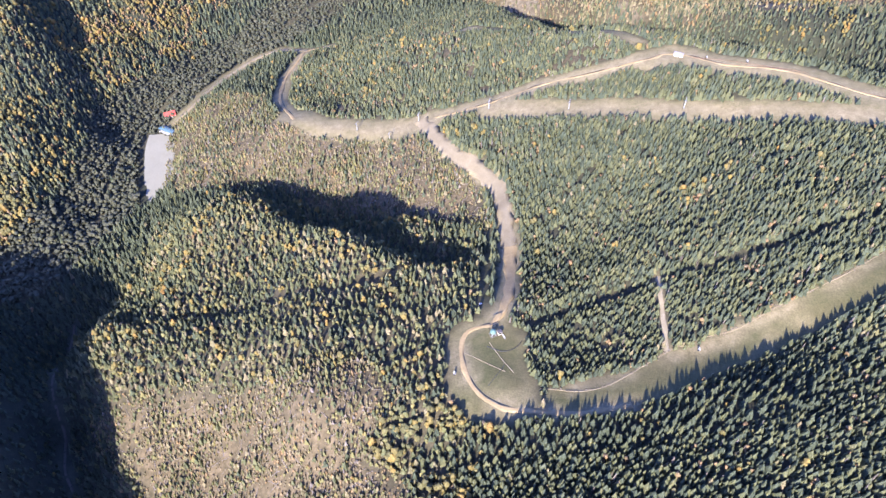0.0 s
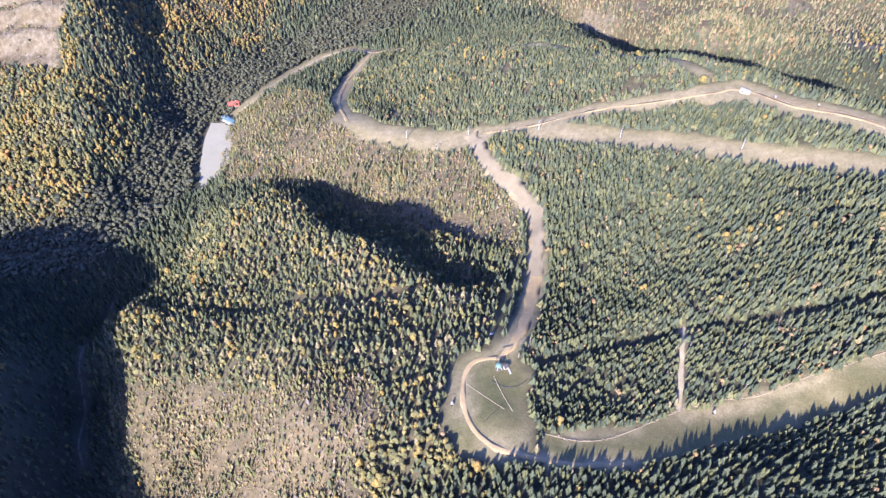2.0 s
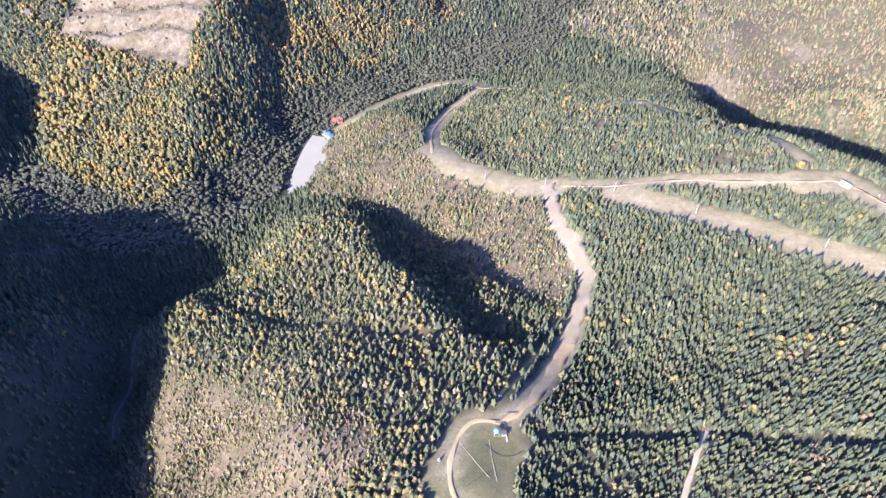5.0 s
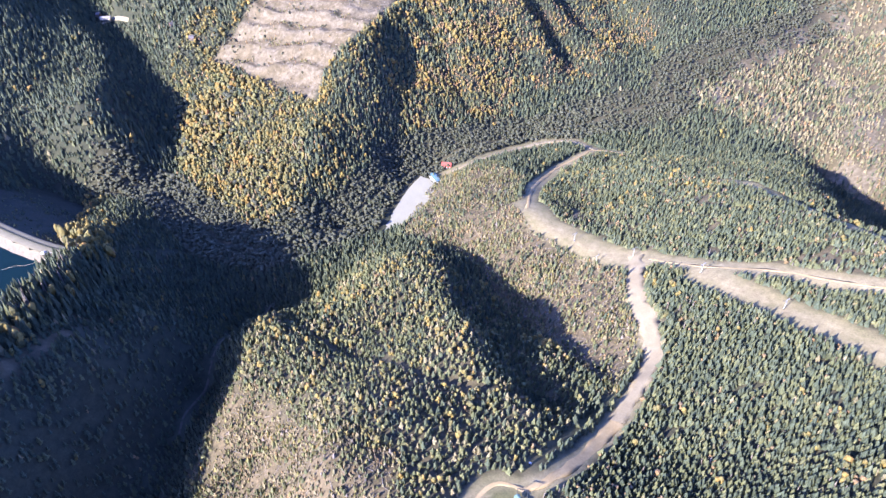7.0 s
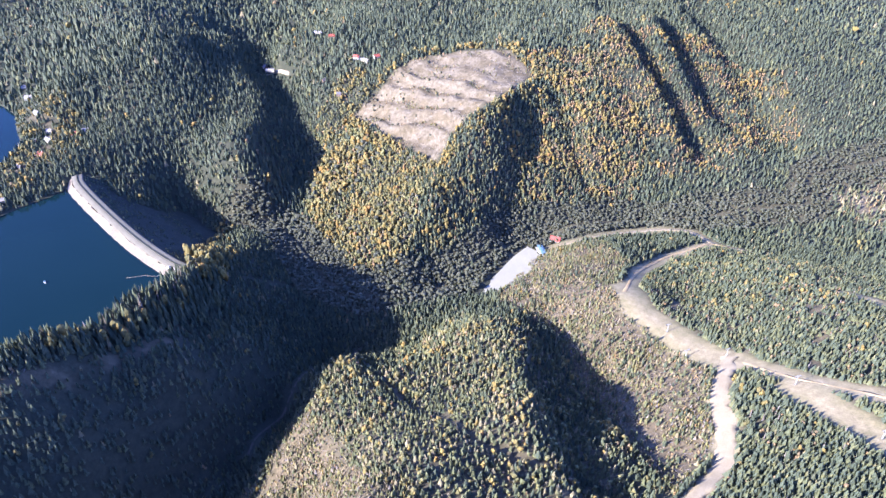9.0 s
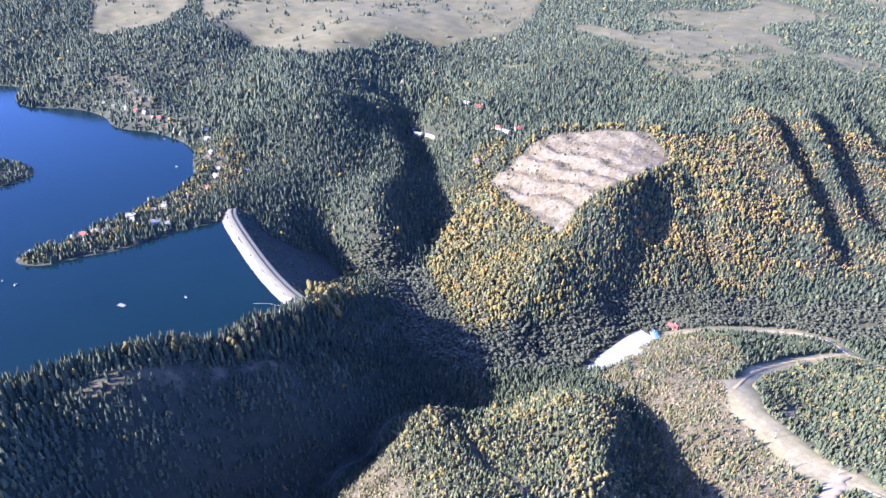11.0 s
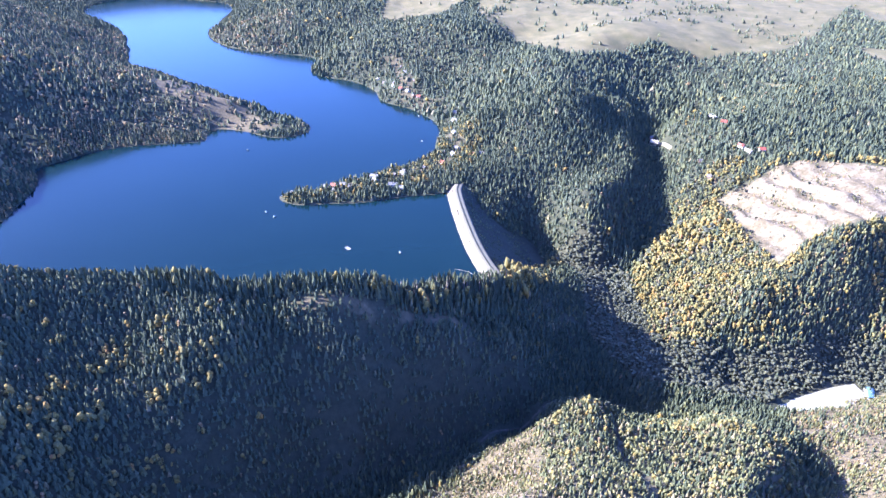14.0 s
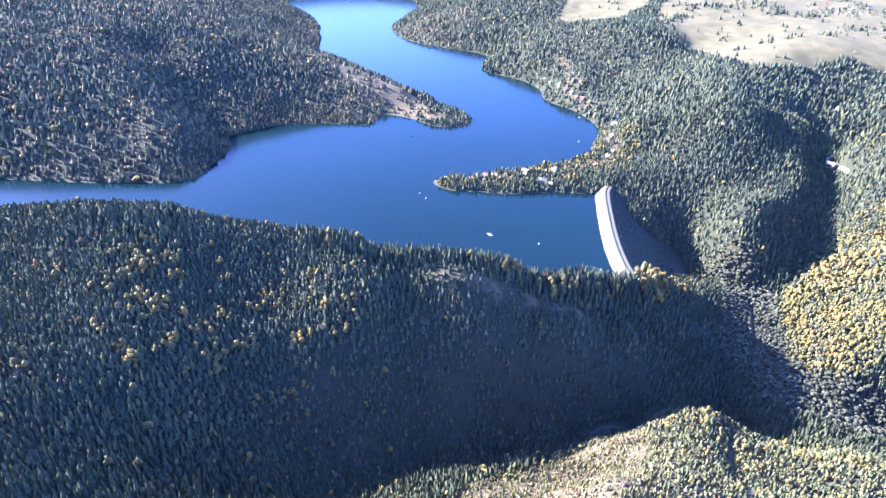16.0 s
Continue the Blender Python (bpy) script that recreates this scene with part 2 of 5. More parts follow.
DAM_VALLEY = [(-759, 350, -40), (-800, 430, -98), (-890, 400, -42), (-930, 372, -22), (-900, 440, -85), (-850, 455, -100), (-960, 420, -12), (-980, 470, -10), (-895, 545, 0), (-700, 400, -50)]
LEFT_SHORE_HILL = [(-1025, 541, 0), (-1110, 553, 32), (-1193, 647, 60), (-1268, 587, 105), (-1150, 404, 8), (-1240, 400, 55), (-1090, 420, 16), (-1300, 450, 60), (-1430, 420, 45), (-1480, 600, 120),
                   (-1600, 480, 75), (-1676, 336, 30), (-1640, 262, 52), (-1650, 210, 35), (-1800, 329, 55), (-1780, 520, 78), (-2007, 60, 60), (-2060, 200, 95)]
SIDE_VALLEY = [(-780, 590, -92), (-808, 615, -68), (-850, 640, -72), (-940, 680, -50), (-1040, 740, -30), (-1130, 790, -14), (-1200, 805, -2), (-1260, 900, 12), (-1330, 1010, 40)]
QUARRY_HILL = [(-613, 804, -12), (-555, 722, -42), (-667, 669, -68), (-753, 812, -4), (-820, 740, -38), (-897, 827, -24), (-932, 889, 22), (-875, 990, 52), (-733, 1103, 78),
               (-673, 1077, 64), (-603, 982, 22), (-593, 890, 22), (-520, 851, -58), (-528, 843, -50), (-547, 1011, -30), (-517, 1112, -8), (-676, 1185, 62),
               (-600, 1260, 50), (-439, 1196, -50), (-439, 1081, -92), (-470, 970, -90), (-512, 640, -84), (-663, 1357, 100)]
NORTH_WOODS = [(-927, 1180, 78), (-1056, 890, 58), (-1190, 830, 40), (-1177, 1119, 112), (-860, 1362, 108), (-1334, 1417, 130), (-1560, 1092, 72), (-500, 1450, 10), (-330, 1330, -70),
               (-340, 1500, -40), (-480, 1750, 40), (-200, 1700, -60), (-900, 1942, 110), (-1240, 1757, 125), (-600, 2200, 60), (-100, 2300, -20)]
PLATEAU = [(-1706, 801, 126), (-1720, 951, 130), (-1640, 930, 88), (-1984, 614, 96), (-1985, 463, 132), (-2093, 441, 132), (-1807, 1328, 118), (-2300, 700, 130), (-2400, 300, 95),
           (-2600, 500, 135), (-2500, 1200, 140), (-3000, 800, 150), (-1900, 1800, 140), (-3300, 300, 120), (-3000, 1600, 160), (-1200, 2300, 130), (-2000, 2500, 160)]
EAST_SLOPE = [(70, 1190, -95), (150, 1130, -100), (230, 1010, -92), (318, 905, -62), (398, 815, -22), (492, 738, 22), (290, 1130, -55), (416, 961, -8), (560, 900, 40), (180, 1300, -120), (380, 1220, -70), (640, 1050, -20), (120, 1430, -110), (330, 1480, -60),
              (560, 1400, 20), (760, 1250, 60), (300, 1700, -30), (560, 1750, 80), (900, 1600, 160), (1000, 1200, 120), (900, 2100, 180), (400, 2200, 40)]
FAR_BANK = [(-1390, -110, 16), (-1480, -230, 40), (-1580, -380, 62), (-1420, -420, 52), (-1360, -560, 70), (-1200, -600, 42), (-1060, -640, 62), (-940, -600, 34), (-1334, -753, 140),
            (-1150, -800, 120), (-900, -760, 45), (-1320, -950, 190), (-900, -900, 60), (-1000, -1100, 120), (-1600, -600, 110), (-1900, -800, 120), (-2300, -950, 90), (-1700, -1200, 215), (-2400, -1400, 200), (-1300, -1400, 230)]
FAR_HEADLAND = [(-2560, -330, 50), (-2480, -180, 75), (-2330, -120, 48), (-2760, -250, 95), (-3000, 0, 120), (-2700, 100, 120), (-3400, -300, 60)]
FAR_HILLS = [(-3700, -700, 70), (-3900, -1300, 120), (-4300, -200, 150), (-4400, 900, 190), (-3900, 1800, 200), (-3000, 2600, 210), (-1500, 3200, 200), (300, 3000, 150), (-3300, -2000, 220), (-1900, -2100, 260)]
BEHIND = [(100, -300, 120), (600, -300, 200), (900, 400, 190), (1300, 900, 220), (-300, -800, 90), (300, -1000, 200), (1500, -600, 300), (-700, -1300, 60), (-400, -1700, 200), (1500, 2300, 250), (500, -2000, 260)]
# the shoreline, where the land meets the water
SHORE_WEST = [(-1376, -16), (-1328, -14), (-1291, -83), (-1335, -149), (-1364, -233), (-1282, -251), (-1263, -351), (-1225, -472), (-1113, -529), (-950, -525), (-856, -518), (-817, -629), (-795, -795), (-786, -895), (-760, -1050)]
SHORE_FAR = [(-1470, -110), (-1600, -230), (-1800, -400), (-2050, -640), (-2400, -760), (-2631, -850), (-3100, -1150), (-3500, -1150), (-3560, -900), (-3400, -600), (-3100, -500), (-2800, -500), (-2453, -450),
             (-2301, -346), (-2223, -214), (-2152, -80)]
SHORE_NORTH = [(-2078, -36), (-1809, 74), (-1657, 158), (-1523, 224), (-1430, 282), (-1291, 306), (-1150, 275), (-1090, 225), (-1025, 130), (-965, 40), (-935, -32), (-905, -12), (-900, 60), (-902, 140), (-922, 228), (-935, 290)]
SHORE_SOUTH = [(-590, 318), (-560, 285), (-520, 215), (-500, 130), (-490, 30), (-500, -80), (-500, -200), (-510, -330), (-530, -460), (-560, -600), (-600, -760)]
PENINSULA = [(-1000, 210, 9), (-975, 130, 7), (-945, 60, 6), (-928, 5, 4), (-990, 280, 12), (-1060, 300, 10)]
LAKE_BED = [(-700, 100), (-700, -300), (-800, 200), (-1100, -100), (-1200, 120), (-1400, 130), (-1700, -100), (-2000, -350), (-680, -600), (-2700, -650), (-2300, -600), (-3200, -800), (-850, -300)]


def tps(r2):
    return r2 * np.log(r2 + 1e-9)


def land_model():
    """A thin-plate surface through the landforms."""
    pts = [p for form in (SKI_HILL, SKI_HILL_NORTH, SPUR, GULLY, SHELF, VALLEY, GORGE, RIDGE, RIDGE_SLOPE, DAM_VALLEY, LEFT_SHORE_HILL, SIDE_VALLEY,
                          QUARRY_HILL, NORTH_WOODS, PLATEAU, EAST_SLOPE, FAR_BANK, FAR_HEADLAND, FAR_HILLS, BEHIND, PENINSULA) for p in form]
    pts += [(x, y, 0.5) for shore in (SHORE_WEST, SHORE_FAR, SHORE_NORTH, SHORE_SOUTH) for x, y in shore]
    pts += [(x, y, -22.0) for x, y in LAKE_BED]
    a = np.array(pts, float)
    xy, z = a[:, :2] / 1000, a[:, 2]
    n = len(a)
    k = tps(((xy[:, None] - xy[None]) ** 2).sum(-1)) + 2e-5 * np.eye(n)
    p = np.c_[np.ones(n), xy]
    m = np.block([[k, p], [p.T, np.zeros((3, 3))]])
    return xy, np.linalg.solve(m, np.r_[z, 0, 0, 0])


LAND = land_model()


def land(x, y):
    """The smooth height of the land at arrays x, y."""
    xy, w = LAND
    q = np.stack([np.ravel(x), np.ravel(y)], 1) / 1000
    out = np.empty(len(q))
    for i in range(0, len(q), 20000):
        b = q[i:i + 20000]
        out[i:i + 20000] = tps(((b[:, None] - xy[None]) ** 2).sum(-1)) @ w[:len(xy)] + w[-3] + b @ w[-2:]
    return out.reshape(np.shape(x))

# ---- plan of tracks, clearings and slopes ----
MAIN_TRACK = [(-27, 715), (4, 635), (35, 589), (57, 544), (61, 492), (61, 445), (57, 388), (49, 349), (38, 329), (20, 325), (13, 311), (15, 290), (22, 270), (34, 257), (49, 250), (90, 244), (130, 251)]
SHELF_PISTE = [(-209, 780), (-164, 741), (-104, 728), (-45, 706), (-16, 706)]
LOOP_TRACK = [(-198, 762), (-236, 853), (-248, 951), (-239, 1032), (-232, 1068), (-179, 1088)]
VALLEY_ROAD = [(-408, 862), (-382, 910), (-359, 997), (-326, 1062), (-281, 1092), (-230, 1068)]
UPPER_PISTE = [(-9, 708), (58, 690), (118, 704), (179, 695), (230, 699), (267, 710), (311, 672), (372, 641), (443, 585), (600, 470)]
LOWER_PISTE = [(57, 671), (113, 655), (170, 630), (235, 606), (301, 594), (366, 575), (430, 555), (600, 500)]
BOTTOM_PISTE = [(84, 254), (133, 265), (175, 283), (219, 299), (259, 315), (306, 337), (340, 354), (430, 400), (560, 450)]
FIRE_BREAK = [(176, 376), (165, 298)]
RIDGE_RIDE = [(10, 925), (60, 908), (112, 880), (205, 790), (232, 740)]
TRACK_VERGE = [(34, 340), (34, 389), (43, 449), (42, 487)]
CLEARING = [(7, 327), (38, 339), (63, 320), (57, 294), (66, 266), (60, 244), (45, 240), (18, 245), (4, 272)]
CUT_SHELF = [(-398, 850), (-345, 905), (-268, 862), (-222, 765), (-120, 702), (-44, 688), (38, 565), (42, 487), (-20, 529), (-122, 600), (-235, 659), (-340, 675), (-375, 730)]
CUT_SPUR = [(-326, 328), (-217, 315), (-134, 294), (-63, 302), (-39, 275), (-59, 237), (-25, 200), (-60, 120), (-170, 140), (-243, 249)]
PARKING = [(-439, 840), (-398, 836), (-376, 762), (-368, 712), (-396, 676), (-413, 728), (-433, 798)]
QUARRY = [(-904, 826), (-905, 940), (-892, 1004), (-820, 1078), (-757, 1111), (-664, 1075), (-644, 1028), (-627, 909), (-640, 841), (-615, 797), (-740, 795)]
MEADOW = [(-1943, 594), (-2131, 500), (-2500, 560), (-3400, 900), (-3400, 1900), (-2195, 1900), (-1769, 1503), (-1626, 1324), (-1646, 1097), (-1720, 950), (-1660, 850), (-1600, 694), (-1750, 640)]
MEADOW_WEST = [(-2377, 186), (-2250, 290), (-2330, 400), (-2500, 520), (-2800, 560), (-3300, 500), (-3300, 250), (-2800, 220)]
MEADOW_NORTH = [(-1321, 1469), (-1384, 1740), (-1252, 1861), (-1000, 1900), (-909, 1381), (-1054, 1375), (-1200, 1420)]
MEADOW_SMALL = [(-1400, 1150), (-1259, 1200), (-1240, 1160), (-1300, 1130)]
PISTE_EDGE = [(70, 267), (110, 266), (175, 303), (219, 314), (251, 329), (302, 350), (345, 372)]
HERO_STAND = [(-2, 208), (110, 216), (235, 232), (262, 262), (215, 268), (170, 256), (125, 240), (60, 232), (12, 238)]
CREEK = [(-800, 525), (-743, 550), (-640, 535), (-560, 520), (-490, 545), (-455, 640), (-458, 740), (-462, 850), (-430, 940), (-385, 1030), (-310, 1140), (-250, 1240), (-190, 1330), (-230, 1400), (-180, 1520), (-120, 1660), (-60, 1850), (-60, 1990)]
EAST_BANK = [(-180, 1390), (-60, 1350), (60, 1290), (140, 1230), (300, 1100), (420, 990), (600, 930), (1500, 900), (1500, 2600), (-150, 2600), (-60, 1900), (-130, 1620)]
VILLAGE_ROAD = [(-1240, 756), (-1214, 770), (-1202, 800), (-1170, 810), (-1137, 818)]
HOUSE_ROW = [(-944, -12), (-968, 84), (-985, 148), (-1015, 204), (-1064, 290), (-1160, 335), (-1240, 330)]
BAY_ROW = [(-1864, 195), (-1816, 225), (-1656, 235), (-1560, 240), (-1480, 290)]
CAPE_CUT = [(-1640, -430), (-1560, -260), (-1430, -150), (-1345, -80), (-1325, -110), (-1350, -200), (-1400, -300), (-1520, -420), (-1700, -560)]
GORGE_TRACK = [(-418, 480), (-396, 400), (-349, 300), (-330, 270)]

SPUR_RIDE = [(-338, 432), (-285, 418), (-201, 398), (-144, 395), (-89, 391), (-42, 410), (1, 437)]
HILL_RIDE = [(66, 331), (97, 344), (145, 363), (179, 373), (237, 384), (283, 396), (334, 412), (420, 440)]
RIDGE_LINE = [(-590, 345), (-530, 300), (-490, 240), (-450, 150), (-440, 30), (-420, -80), (-400, -220), (-400, -400)]
SHADED_FLANK = [(-425, 330), (-440, 230), (-395, 140), (-335, 40), (-300, -5), (-250, -50), (-200, -95), (-150, -80), (-190, 0), (-250, 95), (-280, 155), (-330, 240), (-380, 360)]
SPUR_WOOD = [(-340, 600), (-150, 620), (30, 480), (40, 330), (0, 190), (-120, 130), (-260, 230), (-380, 470)]
GOLD_SLOPE = [(-969, 774), (-1000, 850), (-960, 900), (-900, 850), (-850, 800), (-700, 790), (-620, 770), (-526, 669), (-492, 602), (-578, 556), (-782, 621)]
DARK_SLOPE = [(-617, 782), (-638, 1046), (-573, 1019), (-505, 887), (-490, 674), (-526, 669)]
RUST_SLOPE = [(-741, 1143), (-690, 1411), (-620, 1560), (-420, 1620), (-300, 1500), (-330, 1280), (-387, 1150), (-470, 880), (-505, 887), (-573, 1019), (-650, 1060)]
YOUNG_WOOD = [(-232, 1068), (-236, 853), (-198, 772), (-104, 728), (-16, 706), (4, 635), (35, 589), (57, 544), (61, 445), (49, 349), (20, 325), (5, 272), (5, 240), (-2, 130), (480, 130), (480, 900), (270, 1060), (31, 1110)]
# side gullies and spurs: line, height, half width
RELIEF = [([(-760, 1420), (-684, 1391), (-586, 1351), (-483, 1320), (-404, 1278)], -26, 46), ([(-700, 1340), (-586, 1300), (-483, 1265), (-420, 1235)], 20, 30),
          ([(-760, 1550), (-690, 1525), (-555, 1452), (-421, 1389)], -30, 50), ([(-690, 1465), (-560, 1400), (-430, 1335)], 19, 28),
          ([(-660, 1660), (-500, 1580), (-330, 1450)], -40, 58), ([(-600, 1085), (-583, 1078), (-532, 1057), (-480, 1035)], -14, 17),
          ([(-590, 1000), (-550, 935), (-520, 880), (-488, 830)], -18, 30), ([(-640, 1010), (-618, 900), (-596, 810), (-560, 735)], 13, 30),
          ([(-800, 610), (-872, 670), (-960, 722), (-1066, 780), (-1180, 805)], -16, 45), ([(-850, 560), (-960, 630), (-1060, 690), (-1180, 735), (-1300, 760)], 26, 48),
          ([(-1120, -600), (-1250, -720), (-1330, -860)], -30, 60), ([(-960, -600), (-1080, -760), (-1150, -900)], 20, 60),
          ([(-560, 345), (-505, 262), (-455, 180), (-425, 80), (-415, 0), (-405, -60)], 9, 22), ([(-500, 360), (-440, 270), (-385, 190), (-350, 110), (-325, 50)], -16, 32),
          ([(-405, -520), (-398, -400), (-405, -300), (-412, -200), (-416, -115)], 21, 55), ([(-411, -70), (-411, -30)], -8, 35), ([(-165, 565), (-92, 505), (-45, 462), (5, 443)], -13, 24), ([(-180, 525), (-105, 465), (-61, 420), (-10, 400)], 6, 20), (SPUR_RIDE, -5, 8), (HILL_RIDE, -5, 8), ([(110, 1270), (200, 1180), (280, 1085), (350, 1005), (430, 905), (520, 830)], -32, 38), ([(150, 1180), (235, 1065), (305, 980), (385, 880), (470, 800)], 8, 26)]


def hash01(ix, iy, seed):
    h = (ix.astype(np.int64) * 374761393 + iy.astype(np.int64) * 668265263 + seed * 982451653) & 0xFFFFFFFF
    h = ((h ^ (h >> 13)) * 1274126177) & 0xFFFFFFFF
    return ((h ^ (h >> 16)) & 0xFFFFFF) / float(0xFFFFFF)


def value_noise(x, y, size, seed=0):
    """Smooth noise from 0 to 1 with grains of about `size` metres."""
    u, v = np.asarray(x, float) / size, np.asarray(y, float) / size
    i, j = np.floor(u), np.floor(v)
    a, b = u - i, v - j
    a, b = a * a * (3 - 2 * a), b * b * (3 - 2 * b)
    n00, n10, n01, n11 = (hash01(i + di, j + dj, seed) for di, dj in ((0, 0), (1, 0), (0, 1), (1, 1)))
    return (n00 * (1 - a) + n10 * a) * (1 - b) + (n01 * (1 - a) + n11 * a) * b


def fbm(x, y, size, seed=0, octaves=3):
    return sum(value_noise(x, y, size / 2**k, seed + k) / 2**k for k in range(octaves)) / sum(1 / 2**k for k in range(octaves))


def inside(poly, x, y):
    res = np.zeros(np.shape(x), bool)
    for (x0, y0), (x1, y1) in zip(poly, poly[1:] + poly[:1]):
        if y0 != y1:
            res ^= ((y0 > y) != (y1 > y)) & (x < (x1 - x0) * (y - y0) / (y1 - y0) + x0)
    return res


def dist_line(pts, x, y):
    best = np.full(np.shape(x), 1e9)
    for (x0, y0), (x1, y1) in zip(pts, pts[1:]):
        dx, dy = x1 - x0, y1 - y0
        t = np.clip(((x - x0) * dx + (y - y0) * dy) / (dx * dx + dy * dy), 0, 1)
        best = np.minimum(best, np.hypot(x - x0 - t * dx, y - y0 - t * dy))
    return best


def edge_dist(poly, x, y):
    """Metres to the outline, below zero inside."""
    return dist_line(poly + poly[:1], x, y) * np.where(inside(poly, x, y), -1, 1)


def steps(spans):
    out = [spans[0][0]]
    for a, b, d in spans:
        n = max(1, round((b - a) / d))
        out += [a + (b - a) * (k + 1) / n for k in range(n)]
    return np.array(out)


def soft(d, width):
    """1 well inside, 0 well outside, over a fringe of that width."""
    return np.clip(0.5 - d / width, 0, 1)


def bench_part(x, y):
    """How far a place lies across its quarry bench, from 0 at the foot to 1 at the next floor."""
    k = (y - 0.11 * (x + 760) - 831 + 26 * (fbm(x, y, 70, 33) - 0.5)) / 43.0
    return k - np.floor(k)


def smooth_height(x, y):
    """The land with its small relief, benches and levelled ground."""
    z = land(x, y)
    rough = np.clip((z - 3) / 8, 0, 1) + np.clip((-6 - z) / 10, 0, 1)
    track = np.minimum.reduce([dist_line(p, x, y) for p in (MAIN_TRACK, SHELF_PISTE, LOOP_TRACK, VALLEY_ROAD, UPPER_PISTE, LOWER_PISTE, BOTTOM_PISTE)])
    rough = rough * np.clip(track / 40, 0.1, 1) * np.clip(dist_line(RIDGE_LINE, x, y) / 90, 0.15, 1)
    for line, amp, width in RELIEF:
        z = z + amp * np.exp(-((dist_line(line, x, y) / width) ** 2))
    z = z + rough * ((fbm(x, y, 90, 3) - 0.5) * 14 + (fbm(x, y, 26, 8) - 0.5) * 3.5)
    q = soft(edge_dist(QUARRY, x, y), 30)
    f = bench_part(x, y)
    old = np.clip((1010 - (y - 0.11 * (x + 760))) / 50, 0.25, 1)
    z = z + q * (old * 21 * (np.clip((f - 0.38) / 0.42, 0, 1) - f) + (fbm(x, y, 24, 31) - 0.5) * 11 + (value_noise(x, y, 11, 35) - 0.5) * 6)
    lot = soft(edge_dist(PARKING, x, y) - 4, 14)
    return z + lot * (-114.3 - z)


GX = steps([(-5400, -3600, 150), (-3600, -1500, 32), (-1500, -950, 14), (-950, 480, 7.5), (480, 1000, 22), (1000, 2400, 140)])
GY = steps([(-2600, -1200, 110), (-1200, -500, 25), (-500, 180, 11), (180, 1150, 7.5), (1150, 2000, 18), (2000, 4200, 80)])
GRID_X, GRID_Y = np.meshgrid(GX, GY)
GRID_Z = smooth_height(GRID_X, GRID_Y)


def gz(x, y):
    """The height of the ground sheet at arrays x, y."""
    x, y = np.asarray(x, float), np.asarray(y, float)
    i = np.clip(np.searchsorted(GX, x) - 1, 0, len(GX) - 2)
    j = np.clip(np.searchsorted(GY, y) - 1, 0, len(GY) - 2)
    a, b = (x - GX[i]) / (GX[i + 1] - GX[i]), (y - GY[j]) / (GY[j + 1] - GY[j])
    return (GRID_Z[j, i] * (1 - a) + GRID_Z[j, i + 1] * a) * (1 - b) + (GRID_Z[j + 1, i] * (1 - a) + GRID_Z[j + 1, i + 1] * a) * b


def fast_mesh(name, verts, faces, mat, smooth=False):
    """A mesh from arrays: faces is (n, 3) or (n, 4)."""
    me = bpy.data.meshes.new(name)
    n, k = faces.shape
    me.vertices.add(len(verts))
    me.vertices.foreach_set("co", np.ascontiguousarray(verts, np.float32).ravel())
    me.loops.add(n * k)
    me.loops.foreach_set("vertex_index", np.ascontiguousarray(faces, np.int32).ravel())
    me.polygons.add(n)
    me.polygons.foreach_set("loop_start", np.arange(0, n * k, k, dtype=np.int32))
    me.polygons.foreach_set("use_smooth", np.full(n, smooth, bool))
    me.update(calc_edges=True)
    me.materials.append(mat)
    return me


def sheet_faces(nx, ny):
    i, j = np.meshgrid(np.arange(nx - 1), np.arange(ny - 1))
    a = (j * nx + i).ravel()
    return np.stack([a, a + 1, a + nx + 1, a + nx], 1)


# ---- the ground, one sheet to the horizon ----
def upland_gaps(x, y):
    """Grazing gaps in the woods of the far upland: below zero inside one."""
    upland = np.clip((y - 1350 - 0.12 * (x + 1300)) / 300, 0, 1) * (x < -800)
    return 60 - 140 * upland * np.clip((fbm(x * 0.55, y, 190, 15, 2) - 0.42) * 5, 0, 1)


def shelf_gaps(x, y):
    """Small brown openings in the young wood on the shelf, from 0 to 1."""
    return np.clip((fbm(x, y, 17, 57) - 0.56) * 9, 0, 1) * inside(YOUNG_WOOD, x, y) * np.clip((y - 690) / 30, 0, 1)


